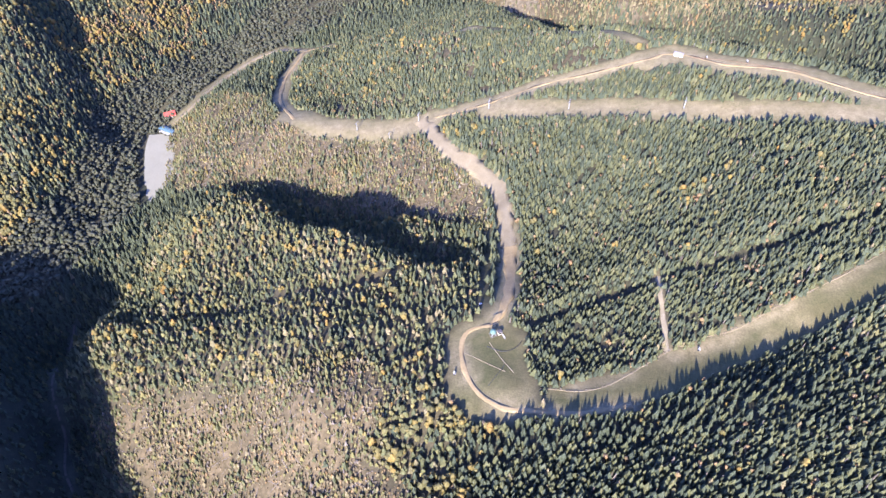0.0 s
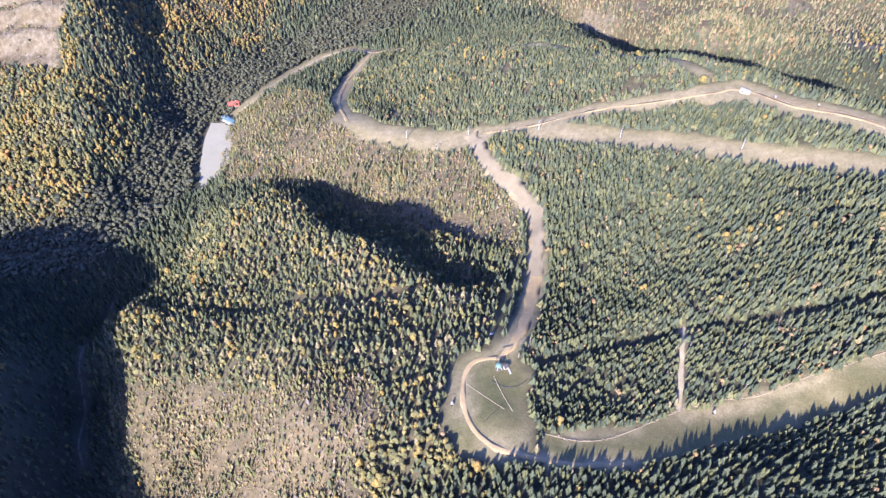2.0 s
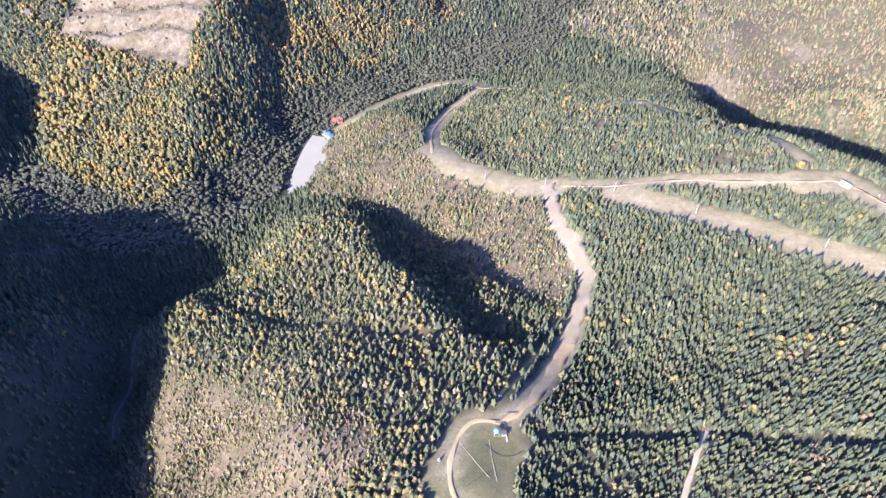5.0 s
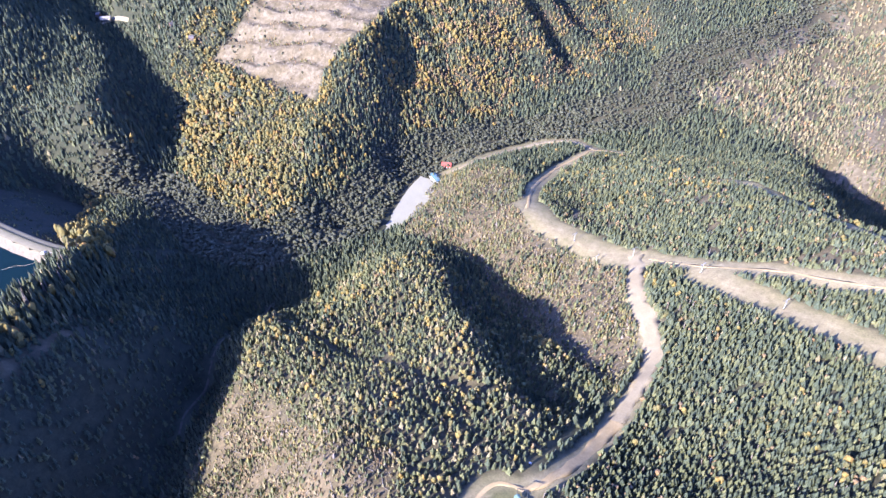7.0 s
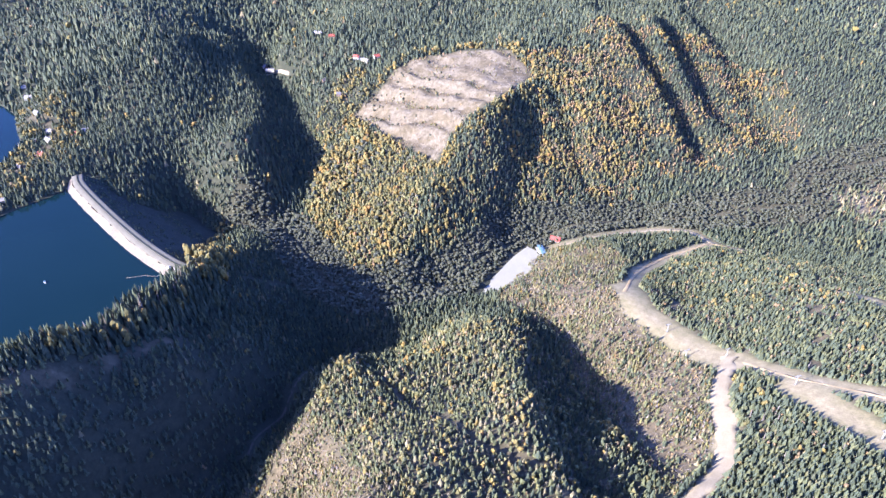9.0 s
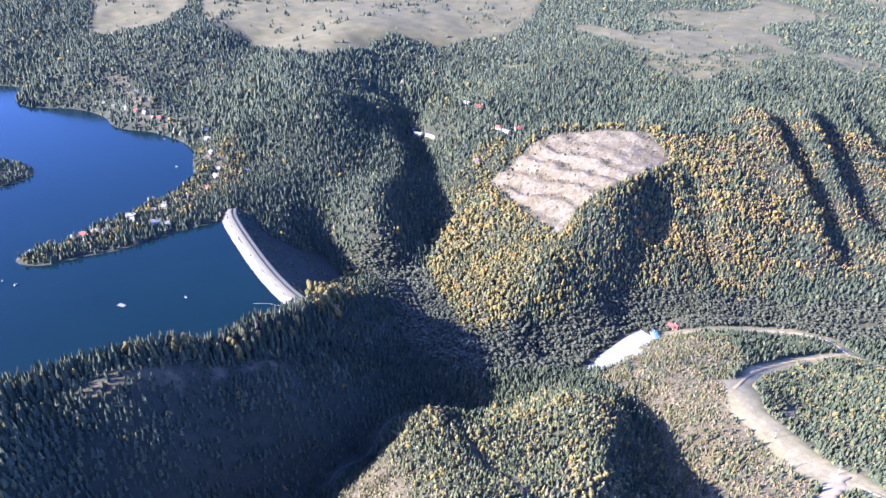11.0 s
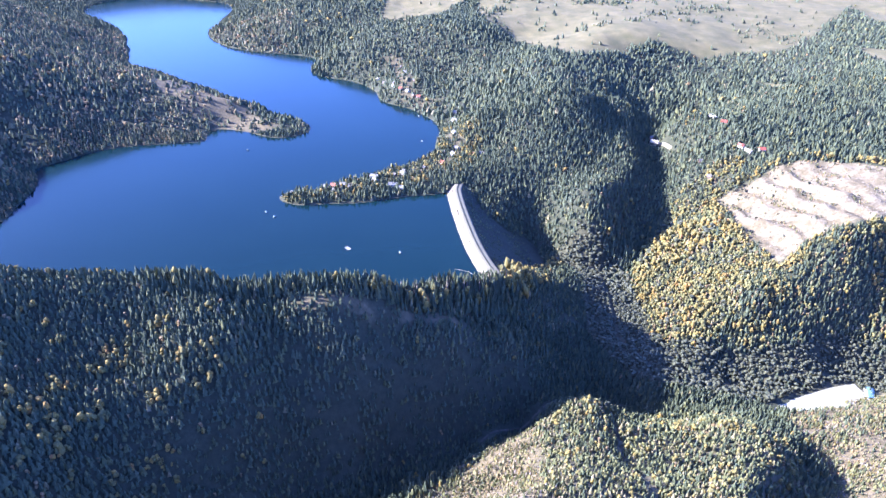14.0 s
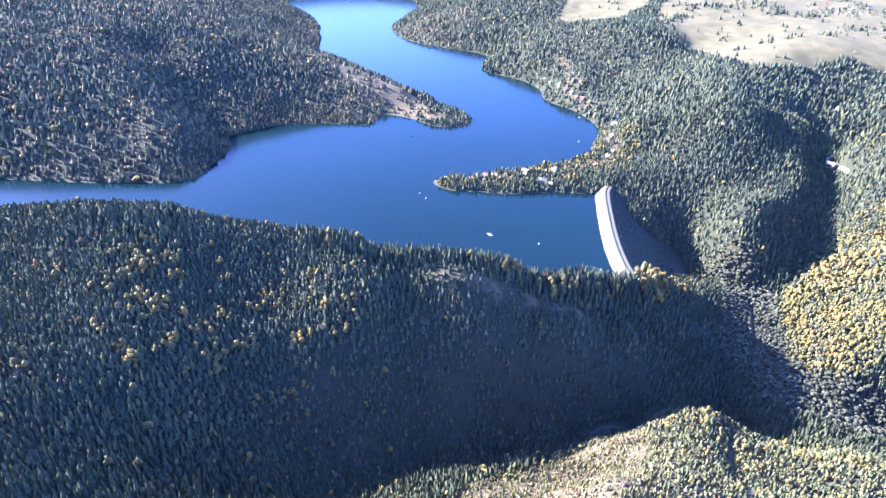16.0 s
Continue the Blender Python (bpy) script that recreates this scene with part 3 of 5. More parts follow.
def zones(x, y, z):
    """Where the ground is grass, bare soil, cut slope, meadow or rock, each from 0 to 1."""
    wob = (fbm(x, y, 30, 50) - 0.5) * 16
    piste = np.minimum.reduce([dist_line(SHELF_PISTE, x, y) - 21, dist_line(UPPER_PISTE[:5], x, y) - 13, dist_line(UPPER_PISTE[4:], x, y) - 21, dist_line(LOWER_PISTE, x, y) - 18, dist_line(BOTTOM_PISTE, x, y) - 14,
                               dist_line(LOOP_TRACK, x, y) - 12, dist_line(RIDGE_RIDE, x, y) - 10, dist_line(VALLEY_ROAD, x, y) - 14, dist_line(MAIN_TRACK[:9], x, y) - 9, edge_dist(CLEARING, x, y)])
    soil = np.minimum.reduce([dist_line(LOWER_PISTE, x, y) - 9, dist_line(UPPER_PISTE, x, y) - 9, dist_line(SHELF_PISTE, x, y) - 9, dist_line(FIRE_BREAK, x, y) - 4,
                              dist_line(MAIN_TRACK[:5], x, y) - 11, dist_line(MAIN_TRACK[4:9], x, y) - 6.5, dist_line(MAIN_TRACK[8:], x, y) - 4.5, dist_line(LOOP_TRACK, x, y) - 6, dist_line(BOTTOM_PISTE, x + 2, y - 12) - 3])
    green = np.minimum.reduce([dist_line(TRACK_VERGE, x, y) - 3, dist_line(BOTTOM_PISTE, x, y) - 15, edge_dist(CLEARING, x, y) + 2])
    cut = np.minimum.reduce([edge_dist(CUT_SHELF, x, y), edge_dist(CUT_SPUR, x, y)]) + wob
    meadow = np.minimum.reduce([edge_dist(p, x, y) for p in (MEADOW, MEADOW_WEST, MEADOW_NORTH, MEADOW_SMALL)]) + wob * 3
    meadow = np.minimum(meadow, upland_gaps(x, y))
    rock = edge_dist(QUARRY, x, y) + wob * 1.6
    face = np.clip((bench_part(x, y) - 0.30) * 8 + (fbm(x, y, 26, 72) - 0.45) * 9 + np.clip((y - 960) / 40, 0, 2), 0, 1) * np.clip(0.6 + (fbm(x, y, 13, 71) - 0.42) * 4, 0.1, 1)
    shore = np.clip(1 - np.abs(z - 0.5) / 1.1, 0, 1) * (x < -480)
    # the east bank's ground is paled, partly to stand in for haze
    east = soft(edge_dist(EAST_BANK, x, y), 60)
    bank = np.maximum(soft(edge_dist(CAPE_CUT, x, y) + wob, 30), soft(np.minimum(dist_line(HOUSE_ROW, x, y) - 14, dist_line(BAY_ROW, x, y) - 20) + wob * 2, 20) * 0.7)
    ridge_cut = soft(dist_line([(-455, 285), (-415, 222), (-386, 135), (-380, 45)], x, y) - 9 + wob, 10) * np.clip((fbm(x, y, 26, 97) - 0.36) * 6, 0.2, 1)
    return {"grass": soft(piste + wob * 0.25, 6), "soil": soft(soil + wob * 0.9, 10) * np.clip(0.75 + (fbm(x, y, 12, 83) - 0.45) * 3, 0.2, 1), "green": soft(green + wob * 0.5, 10) * np.clip((fbm(x, y, 20, 77) - 0.25) * 6, 0.35, 1), "cut": np.maximum.reduce([soft(cut, 16), 0.8 * east, bank, ridge_cut, soft(rock, 8), 0.3 * soft(dist_line(CREEK, x, y) - 36 + wob, 20), 0.8 * shelf_gaps(x, y), 0.5 * soft(edge_dist(SPUR_WOOD, x, y), 30), 0.22 * inside(YOUNG_WOOD, x, y)]),
            "meadow": soft(meadow, 20), "rock": np.maximum.reduce([soft(rock, 8) * face, 0.24 * shore, east * np.clip((fbm(x + 0.6 * y, (y - 0.6 * x) * 0.4, 46, 93) - 0.55) * 8, 0, 0.9)])}


ground_me = fast_mesh("ground", np.stack([GRID_X.ravel(), GRID_Y.ravel(), GRID_Z.ravel()], 1), sheet_faces(len(GX), len(GY)), GROUND, True)
for layer, values in zones(GRID_X.ravel(), GRID_Y.ravel(), GRID_Z.ravel()).items():
    ground_me.attributes.new(layer, "FLOAT", "POINT").data.foreach_set("value", values.astype(np.float32))
tagged(new("ground", ground_me), "rolling mountain ground of forest floor, dry grass and bare soil", "ground", kind="structure")

# ---- the lake ----
LAKE_RIM = [(-960, 300), (-584, 335), (-430, 250), (-400, -100), (-420, -600), (-500, -1300), (-1300, -1300), (-2300, -1600), (-3800, -1600), (-4000, -500), (-2300, 50), (-1500, 420), (-1080, 380)]
lake_bm = bmesh.new()
lake_bm.faces.new([lake_bm.verts.new((x, y, 0.0)) for x, y in LAKE_RIM])
bmesh.ops.triangulate(lake_bm, faces=lake_bm.faces[:])
lake_me = bpy.data.meshes.new("lake")
lake_bm.to_mesh(lake_me)
lake_bm.free()
lake_me.materials.append(WATER)
tagged(new("water", lake_me), "calm dark blue reservoir lake reflecting the clear sky", "lake", kind="structure")


# ---- helpers for things ----
def thing(name, x, y, z, turn=0.0, label="", category="", group="", kind=""):
    ob = new(name)
    ob.matrix_basis = pose(x, y, z, 0, 0, turn)
    return tagged(ob, label, category, group, kind)


def part(name, bm, mat, parent, label=""):
    me = bpy.data.meshes.new(name)
    bm.normal_update()
    bm.to_mesh(me)
    bm.free()
    me.materials.append(mat)
    ob = new(name, me)
    ob.parent = parent
    return tagged(ob, label)


def resample(pts, step):
    p = np.array(pts, float)
    # Catmull-Rom through the plan points
    q = np.vstack([2 * p[0] - p[1], p, 2 * p[-1] - p[-2]])
    out = []
    for a, b, c, d in zip(q, q[1:], q[2:], q[3:]):
        n = max(2, int(np.linalg.norm(c - b) / step))
        for t in np.arange(n) / n:
            out.append(0.5 * (2 * b + (c - a) * t + (2 * a - 5 * b + 4 * c - d) * t * t + (3 * b - a - 3 * c + d) * t**3))
    return np.array(out + [p[-1]])


def strip(name, pts, width, mat, label, category, lift=0.35, wobble=0.25, seed=1, kind="structure"):
    """A track laid on the ground, crowned, with uneven edges and a small thickness."""
    c = resample(pts, 4.0)
    d = np.gradient(c, axis=0)
    nrm = np.stack([-d[:, 1], d[:, 0]], 1) / np.linalg.norm(d, axis=1)[:, None]
    width = np.interp(np.linspace(0, 1, len(c)), np.linspace(0, 1, np.size(width)), np.atleast_1d(width))
    cols = (-0.5, -0.47, -0.15, 0.15, 0.47, 0.5)
    rows = []
    for k, u in enumerate(cols):
        side = value_noise(c[:, 0] + 31 * k, c[:, 1], 11, seed) - 0.5
        off = width * (u + wobble * side * (abs(u) > 0.3) * np.sign(u))
        p = c + nrm * off[:, None]
        rows.append(np.c_[p, gz(p[:, 0], p[:, 1]) + (lift if abs(u) < 0.5 else -0.3)])
    v = np.stack(rows, 1).reshape(-1, 3)
    me = fast_mesh(name, v, sheet_faces(len(cols), len(c)), mat, True)
    return tagged(new(name, me), label, category, kind=kind)


strip("gravel_road", MAIN_TRACK[:6], (15, 20, 21, 19, 15, 13), GRAVEL, "broad pale gravel track winding down the ski slope", "road", seed=2, wobble=0.45)
strip("dirt_track", MAIN_TRACK[5:9], (13, 10, 8, 5), BROWN_TRACK, "worn brown dirt track coming down to the lift station", "road", seed=4, wobble=0.45, lift=0.33)
strip("dirt_track", PISTE_EDGE, 0.8, GRAVEL, "thin pale dirt line along the edge of the lower ski slope", "road", seed=17, wobble=0.9, lift=0.16)
strip("dirt_track", FIRE_BREAK, 4.0, TRACK, "bare brown firebreak through the young forest", "road", seed=13, wobble=0.6, lift=0.25)
strip("dirt_track", MAIN_TRACK[8:], 4.2, BROWN_TRACK, "narrow dirt track curving round the grassy clearing", "road", seed=3, wobble=0.7, lift=0.1)
strip("dirt_track", LOOP_TRACK, 5.0, BROWN_TRACK, "dirt track looping down to the valley road", "road", seed=5, wobble=0.4)
strip("gravel_road", VILLAGE_ROAD, 5.0, TRACK, "pale gravel road through the side valley", "road", seed=16)
strip("gravel_road", VALLEY_ROAD, 8.0, GRAVEL, "pale gravel road from the car park along the valley", "road", seed=6)
strip("dirt_track", UPPER_PISTE, 3.2, BROWN_TRACK, "worn pale dirt track along the upper ski slope", "road", seed=7, wobble=0.9, lift=0.1)
strip("dirt_track", GORGE_TRACK, 2.4, FOREST_TRACK, "narrow forest track in the shaded gorge", "road", seed=9)

# ---- the car park ----
lot_bm = bmesh.new()
rim = resample(PARKING + PARKING[:1], 5.0)[:-1]
top = lot_bm.faces.new([lot_bm.verts.new((x, y, -113.55)) for x, y in rim])
side = bmesh.ops.extrude_face_region(lot_bm, geom=[top])
bmesh.ops.translate(lot_bm, verts=[v for v in side["geom"] if isinstance(v, bmesh.types.BMVert)], vec=(0, 0, -1.4))
bmesh.ops.recalc_face_normals(lot_bm, faces=lot_bm.faces[:])
bmesh.ops.triangulate(lot_bm, faces=lot_bm.faces[:])
lot_me = bpy.data.meshes.new("car_park")
lot_bm.to_mesh(lot_me)
lot_bm.free()
lot_me.materials.append(ASPHALT)
tagged(new("pavement", lot_me), "empty pale grey car park on the valley floor", "car park", kind="structure")

# ---- the dam ----
DAM_LINE = [(-950, 312), (-913, 305), (-816, 306), (-704, 312), (-627, 322), (-584, 333), (-560, 342)]


def dam_strip(name, profile, mat, parent, rough=0.0, label="", smooth=True):
    """One surface of the dam: its cross profile (metres downstream, height) swept along the crest."""
    c = resample(DAM_LINE, 6.0)
    d = np.gradient(c, axis=0)
    nrm = np.stack([-d[:, 1], d[:, 0]], 1) / np.linalg.norm(d, axis=1)[:, None]
    rows = []
    for k, (off, z) in enumerate(profile):
        jit = (value_noise(c[:, 0] + 57 * k, c[:, 1] + 13 * k, 6, 90) - 0.5) * rough
        p = c + nrm * (off + jit)[:, None]
        rows.append(np.c_[p, z + jit * 0.4])
    v = np.stack(rows, 1).reshape(-1, 3)
    me = fast_mesh(name, v, sheet_faces(len(profile), len(c)), mat, smooth)
    ob = new(name, me)
    ob.parent = parent
    return tagged(ob, label)


dam = thing("dam", 0, 0, 0, 0, "rock-fill dam with a pale crest road, its outer face in shade", "dam")
dam_strip("upstream_face", [(-40, -14), (-24, -3), (-20, -0.5), (-16, 1.8), (-12, 4), (-9, 6.2)], RIPRAP, dam, 5.0, "pale rubble bank at the water")
dam_strip("crest_road", [(-9, 6.0), (-8.6, 8.9), (-1.0, 9.1), (2.0, 9.1), (5.2, 9.0), (7.5, 8.9), (8.5, 7.0)], CONCRETE, dam, 0.0, "pale concrete crest road")
dam_strip("parapet", [(-1.2, 9.0), (-1.2, 10.3), (-0.6, 10.3), (-0.6, 9.0)], SHADED_DAM_FACE, dam, 0.0, "dark low parapet wall", False)
dam_strip("downstream_face", [(7.2, 8.6), (14, 3), (28, -7), (42, -17), (56, -28), (62, -30), (70, -36), (90, -52), (112, -69), (118, -71), (140, -88), (165, -106)], SHADED_DAM_FACE, dam, 2.5, "grassy rock-fill slope, its colour darkened for shade")

# ---- woods ----
def cone_tree(tiers, sides, seed, slim=1.0):
    """A spruce of unit height and unit base radius: skirts of boughs, jagged at the rim."""
    rnd = np.random.default_rng(seed)
    v, f = [], []
    for k in range(tiers):
        z0 = 0.04 + 0.80 * (k / tiers) ** 0.92
        z1 = min(1.0, z0 + 1.55 / tiers + 0.10) if k < tiers - 1 else 1.0
        r = (1 - z0) ** 0.9 * slim
        base = len(v)
        for s in range(sides):
            a = 2 * math.pi * (s + 0.5 * (k % 2)) / sides + rnd.uniform(-0.15, 0.15)
            rr = r * (1.0 if s % 2 else 0.62) * rnd.uniform(0.8, 1.2)
            v.append((rr * math.cos(a), rr * math.sin(a), z0 + rnd.uniform(-0.05, 0.05)))
        v.append((rnd.uniform(-0.02, 0.02), rnd.uniform(-0.02, 0.02), z1))
        f += [(base + s, base + (s + 1) % sides, base + sides) for s in range(sides)]
    return np.array(v), np.array(f)


def leaf_tree(clumps, seed, wide=0.62):
    """A broad-leaved crown of unit height: uneven angular clumps of leaves."""
    rnd = np.random.default_rng(seed)
    bm = bmesh.new()
    bmesh.ops.create_icosphere(bm, subdivisions=1, radius=1.0)
    bv = np.array([x.co[:] for x in bm.verts])
    bf = np.array([[w.index for w in x.verts] for x in bm.faces])
    bm.free()
    v, f = [], []
    for k in range(clumps):
        size = 0.5 if clumps == 1 else rnd.uniform(0.24, 0.38)
        h = 0.5 if clumps == 1 else 0.28 + 0.5 * k / (clumps - 1)
        a, spread = 2.4 * k + rnd.uniform(0, 1.5), 0.0 if clumps == 1 else 0.36 * rnd.uniform(0.3, 1.0) * (1.2 - h)
        off = np.array([spread * wide * math.cos(a), spread * wide * math.sin(a), h])
        f.append(bf + len(bv) * k)
        v.append(bv * rnd.uniform(0.62, 1.3, (len(bv), 1)) * np.array([wide, wide, 1]) * size + off)
    return np.concatenate(v), np.concatenate(f)


def plant(name, templates, mat, x, y, height, radius, label, category, seed, lift=0.0, smooth=False):
    """A wood as one mesh: each tree a turned, stretched copy of one of the templates."""
    if len(x) == 0:
        return None
    rnd = np.random.default_rng(seed)
    z = gz(x, y) - 0.3 + lift
    pick = rnd.integers(0, len(templates), len(x))
    vs, fs, count = [], [], 0
    for k, (tv, tf) in enumerate(templates):
        m = pick == k
        n = int(m.sum())
        if not n:
            continue
        a = rnd.uniform(0, 2 * math.pi, n)
        c, s = np.cos(a)[:, None], np.sin(a)[:, None]
        lean = rnd.normal(0, 0.03, (n, 2))
        r, h = radius[m][:, None], height[m][:, None]
        px = (tv[None, :, 0] * c - tv[None, :, 1] * s) * r + lean[:, :1] * tv[None, :, 2] * h + x[m][:, None]
        py = (tv[None, :, 0] * s + tv[None, :, 1] * c) * r + lean[:, 1:] * tv[None, :, 2] * h + y[m][:, None]
        pz = tv[None, :, 2] * h + z[m][:, None]
        vs.append(np.stack([px, py, pz], -1).reshape(-1, 3))
        fs.append((tf[None] + (np.arange(n) * len(tv))[:, None, None] + count).reshape(-1, 3))
        count += n * len(tv)
    me = fast_mesh(name, np.concatenate(vs), np.concatenate(fs), mat, smooth)
    return tagged(new(name, me), label, category, kind="stuff")


def jitter_grid(x0, x1, y0, y1, step, seed):
    rnd = np.random.default_rng(seed)
    gx, gy = np.meshgrid(np.arange(x0, x1, step), np.arange(y0, y1, step))
    x, y = gx.ravel() + rnd.uniform(-0.48, 0.48, gx.size) * step, gy.ravel() + rnd.uniform(-0.48, 0.48, gx.size) * step
    return x, y, rnd


def dam_height(d):
    """The height of the dam's outer face, so many metres from its crest line."""
    return np.interp(d, [7, 56, 165], [8.5, -28, -106])


def wood_cover(x, y, z):
    """How thick the wood stands, from 0 to 1."""
    wob = (fbm(x, y, 24, 50) - 0.5) * 12
    lines = ((MAIN_TRACK[:9], 8.5), (MAIN_TRACK[8:], 4), (SHELF_PISTE, 21), (LOOP_TRACK, 11), (VALLEY_ROAD, 14), (VILLAGE_ROAD, 6), (UPPER_PISTE[:5], 13), (UPPER_PISTE[4:], 21), (LOWER_PISTE, 17), (BOTTOM_PISTE, 14),
             (FIRE_BREAK, 1.5), (RIDGE_RIDE, 12), (TRACK_VERGE, 2), (GORGE_TRACK, 4), (SPUR_RIDE, 2), (HILL_RIDE, 2), (CREEK, 2))
    free = np.minimum.reduce([dist_line(p, x, y) - w for p, w in lines] + [edge_dist(CLEARING, x, y) - 2, edge_dist(PARKING, x, y) - 6])
    c = np.where(free > wob * 0.25 + 1, 1.0, 0.0)
    cut = np.minimum.reduce([edge_dist(CUT_SHELF, x, y), edge_dist(CUT_SPUR, x, y)]) + wob
    c = c * np.where(cut < 0, 0.24 + 0.6 * np.clip((fbm(x, y, 60, 12) - 0.5) * 5, 0, 1), 1)
    meadow = np.minimum.reduce([edge_dist(p, x, y) for p in (MEADOW, MEADOW_WEST, MEADOW_NORTH, MEADOW_SMALL)]) + wob * 3
    meadow = np.minimum(meadow, upland_gaps(x, y))
    c = c * np.where(meadow < 0, np.where(fbm(x, y, 130, 5) > 0.63, 0.25, 0.012), 1)
    c = c * np.where(edge_dist(QUARRY, x, y) + wob * 2 < 0, 0.03 + 0.6 * (fbm(x, y, 22, 88) > 0.50) * (bench_part(x, y) < 0.4) * (x < -690) + 0.45 * (fbm(x, y, 30, 89) > 0.45) * np.clip((-790 - x) / 60, 0, 1), 1)
    dam_d = dist_line(DAM_LINE, x, y)
    c = c * np.where((x > -960) & (x < -560) & (y > 285) & ((dam_d < 17) | ((dam_d < 170) & (z < dam_height(dam_d) + 0.5))), 0.0, 1)
    c = c * np.where(((z < 0.5) & (x < -470) & (y < 300 + np.clip(-x - 950, 0, 200))), 0.0, 1)
    rows = np.minimum(dist_line(HOUSE_ROW, x, y) - 14, dist_line(BAY_ROW, x, y) - 20) + wob * 2
    c = c * np.where(rows < 0, 0.6, 1)
    c = c * np.where(edge_dist(CAPE_CUT, x, y) + wob < 0, 0.2 + 0.5 * (fbm(x, y, 40, 61) > 0.52), 1)
    east = soft(edge_dist(EAST_BANK, x, y), 60)
    c = c * (1 - east * np.clip(0.05 + (fbm(x, y, 40, 93) - 0.45) * 3, 0.02, 0.7))
    c = c * np.where(dist_line(CREEK, x, y) < 42, 0.75, 1)
    c = c * np.where(inside(SHADED_FLANK, x, y), 0.62 + 0.36 * (fbm(x, y, 30, 91) > 0.5), 1)
    c = c * np.where(dist_line([(-455, 285), (-415, 222), (-386, 135), (-380, 45)], x, y) < 9 + wob, 0.4 + 0.3 * (fbm(x, y, 26, 97) < 0.42), 1)
    c = c * np.where(inside(YOUNG_WOOD, x, y) & (fbm(x, y, 17, 57) > 0.68) & (y > 290), 0.4, 1) * (1 - 0.65 * shelf_gaps(x, y))
    return c


UNSEEN_STEPS = (6.1, 13.0)


def woods(x0, x1, y0, y1, step, seed, detail, *holes):
    """Plants a stretch of country: picks each tree's kind from the lie of the land."""
    x, y, rnd = jitter_grid(x0, x1, y0, y1, step, seed)
    # ground out of the camera's view is planted by itself, more thinly
    unseen = (x > 700) | ((x > 60) & (y < 130)) | ((y < -560) & (x > -330))
    # north of this line, also out of the camera's view, nothing is planted
    keep = (unseen == (step in UNSEEN_STEPS)) & ((y < 2250) | (x < -700))
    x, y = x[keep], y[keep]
    for hole in holes:
        keep = ~((x > hole[0]) & (x < hole[1]) & (y > hole[2]) & (y < hole[3]))
        x, y = x[keep], y[keep]
    z = gz(x, y)
    keep = (rnd.random(len(x)) < wood_cover(x, y, z) * 0.97) & ~inside(HERO_STAND, x, y) & (inside(YOUNG_WOOD, x, y) == (detail == 3))
    x, y, z = x[keep], y[keep], z[keep]
    n = len(x)
    u, patch, patch2 = rnd.random(n), fbm(x, y, 70, 21), fbm(x, y, 25, 27)
    cut = np.minimum(edge_dist(CUT_SHELF, x, y), edge_dist(CUT_SPUR, x, y)) < 4
    spur = inside(SPUR_WOOD, x, y)
    front = inside([(-860, 720), (-760, 600), (-650, 570), (-500, 560), (-470, 700), (-490, 900), (-420, 1120), (-480, 1350), (-660, 1330), (-640, 1060), (-600, 800), (-700, 780)], x, y)
    quarry_rim = np.abs(edge_dist(QUARRY, x, y)) < 22
    creek = dist_line(CREEK, x, y) < 46 + 34 * (patch - 0.5)
    gold_slope, dark_slope = inside(GOLD_SLOPE, x, y), inside(DARK_SLOPE, x, y)
    rust_slope = inside(RUST_SLOPE, x, y)
    # brown larch and rust here also lighten the bank in place of haze
    far_bank = (y < -150) & (x < -780) & (x > -2600)
    in_quarry = edge_dist(QUARRY, x, y) < 4
    streak = fbm(x * 0.35 + y * 0.35, y * 1.2 - x * 1.2, 30, 29)
    # extra pale larch on the east bank partly stands in for haze
    east = soft(edge_dist(EAST_BANK, x, y), 60)
    low_spur = inside([(-60, 310), (40, 250), (30, 130), (-120, 120), (-70, 230)], x, y)
    ridge_top = dist_line(RIDGE_LINE[:4], x, y) < 26
    p_yellow = 0.004 + gold_slope * np.clip((0.4 * patch + 0.6 * patch2 - 0.50) * 10, 0.03, 0.5) + 0.5 * dark_slope * np.clip((patch2 - 0.58) * 8, 0.05, 0.8) + rust_slope * np.clip((streak - 0.48) * 5, 0.03, 0.3) + 0.05 * front
    p_yellow = p_yellow + 0.24 * spur * np.clip((patch2 - 0.61) * 9, 0.05, 1) + 0.36 * low_spur * (patch2 > 0.45) + 0.6 * quarry_rim * np.clip((patch2 - 0.3) * 4, 0, 1)
    p_yellow = p_yellow + 0.03 * np.clip((patch - 0.62) * 8, 0, 1) + 0.35 * (dist_line([(-640, 400), (-590, 360), (-560, 350)], x, y) < 28)
    west_top = inside([(-375, -300), (-160, -300), (-150, -120), (-200, -70), (-290, -20), (-345, -40), (-370, -170)], x, y)
    west = (x > -430) & (x < -120) & (y < 0)
    ridge_gold = dist_line([(-500, 290), (-440, 215), (-405, 130), (-390, 40)], x, y) < 14
    p_yellow = p_yellow + 0.45 * west_top * np.clip((patch2 - 0.60) * 8, 0.01, 1) + 0.035 * west * (patch2 > 0.5) + 0.3 * ridge_gold * (patch2 > 0.5)
    by_houses = dist_line(HOUSE_ROW, x, y) < 45
    cove = dist_line([(-1010, 215), (-1080, 300), (-1180, 335), (-1250, 325)], x, y) < 60
    abutment = dist_line([(-560, 345), (-600, 362), (-660, 372), (-720, 410), (-800, 480)], x, y) < 18
    p_yellow = p_yellow * (1 - 0.85 * east) * np.where(cut, 0.3, 1) + 0.10 * by_houses + 0.22 * cove * (patch2 > 0.45) + 0.6 * abutment + 0.4 * inside([(440, 900), (510, 1060), (640, 1110), (560, 850)], x, y) * (patch2 > 0.5)
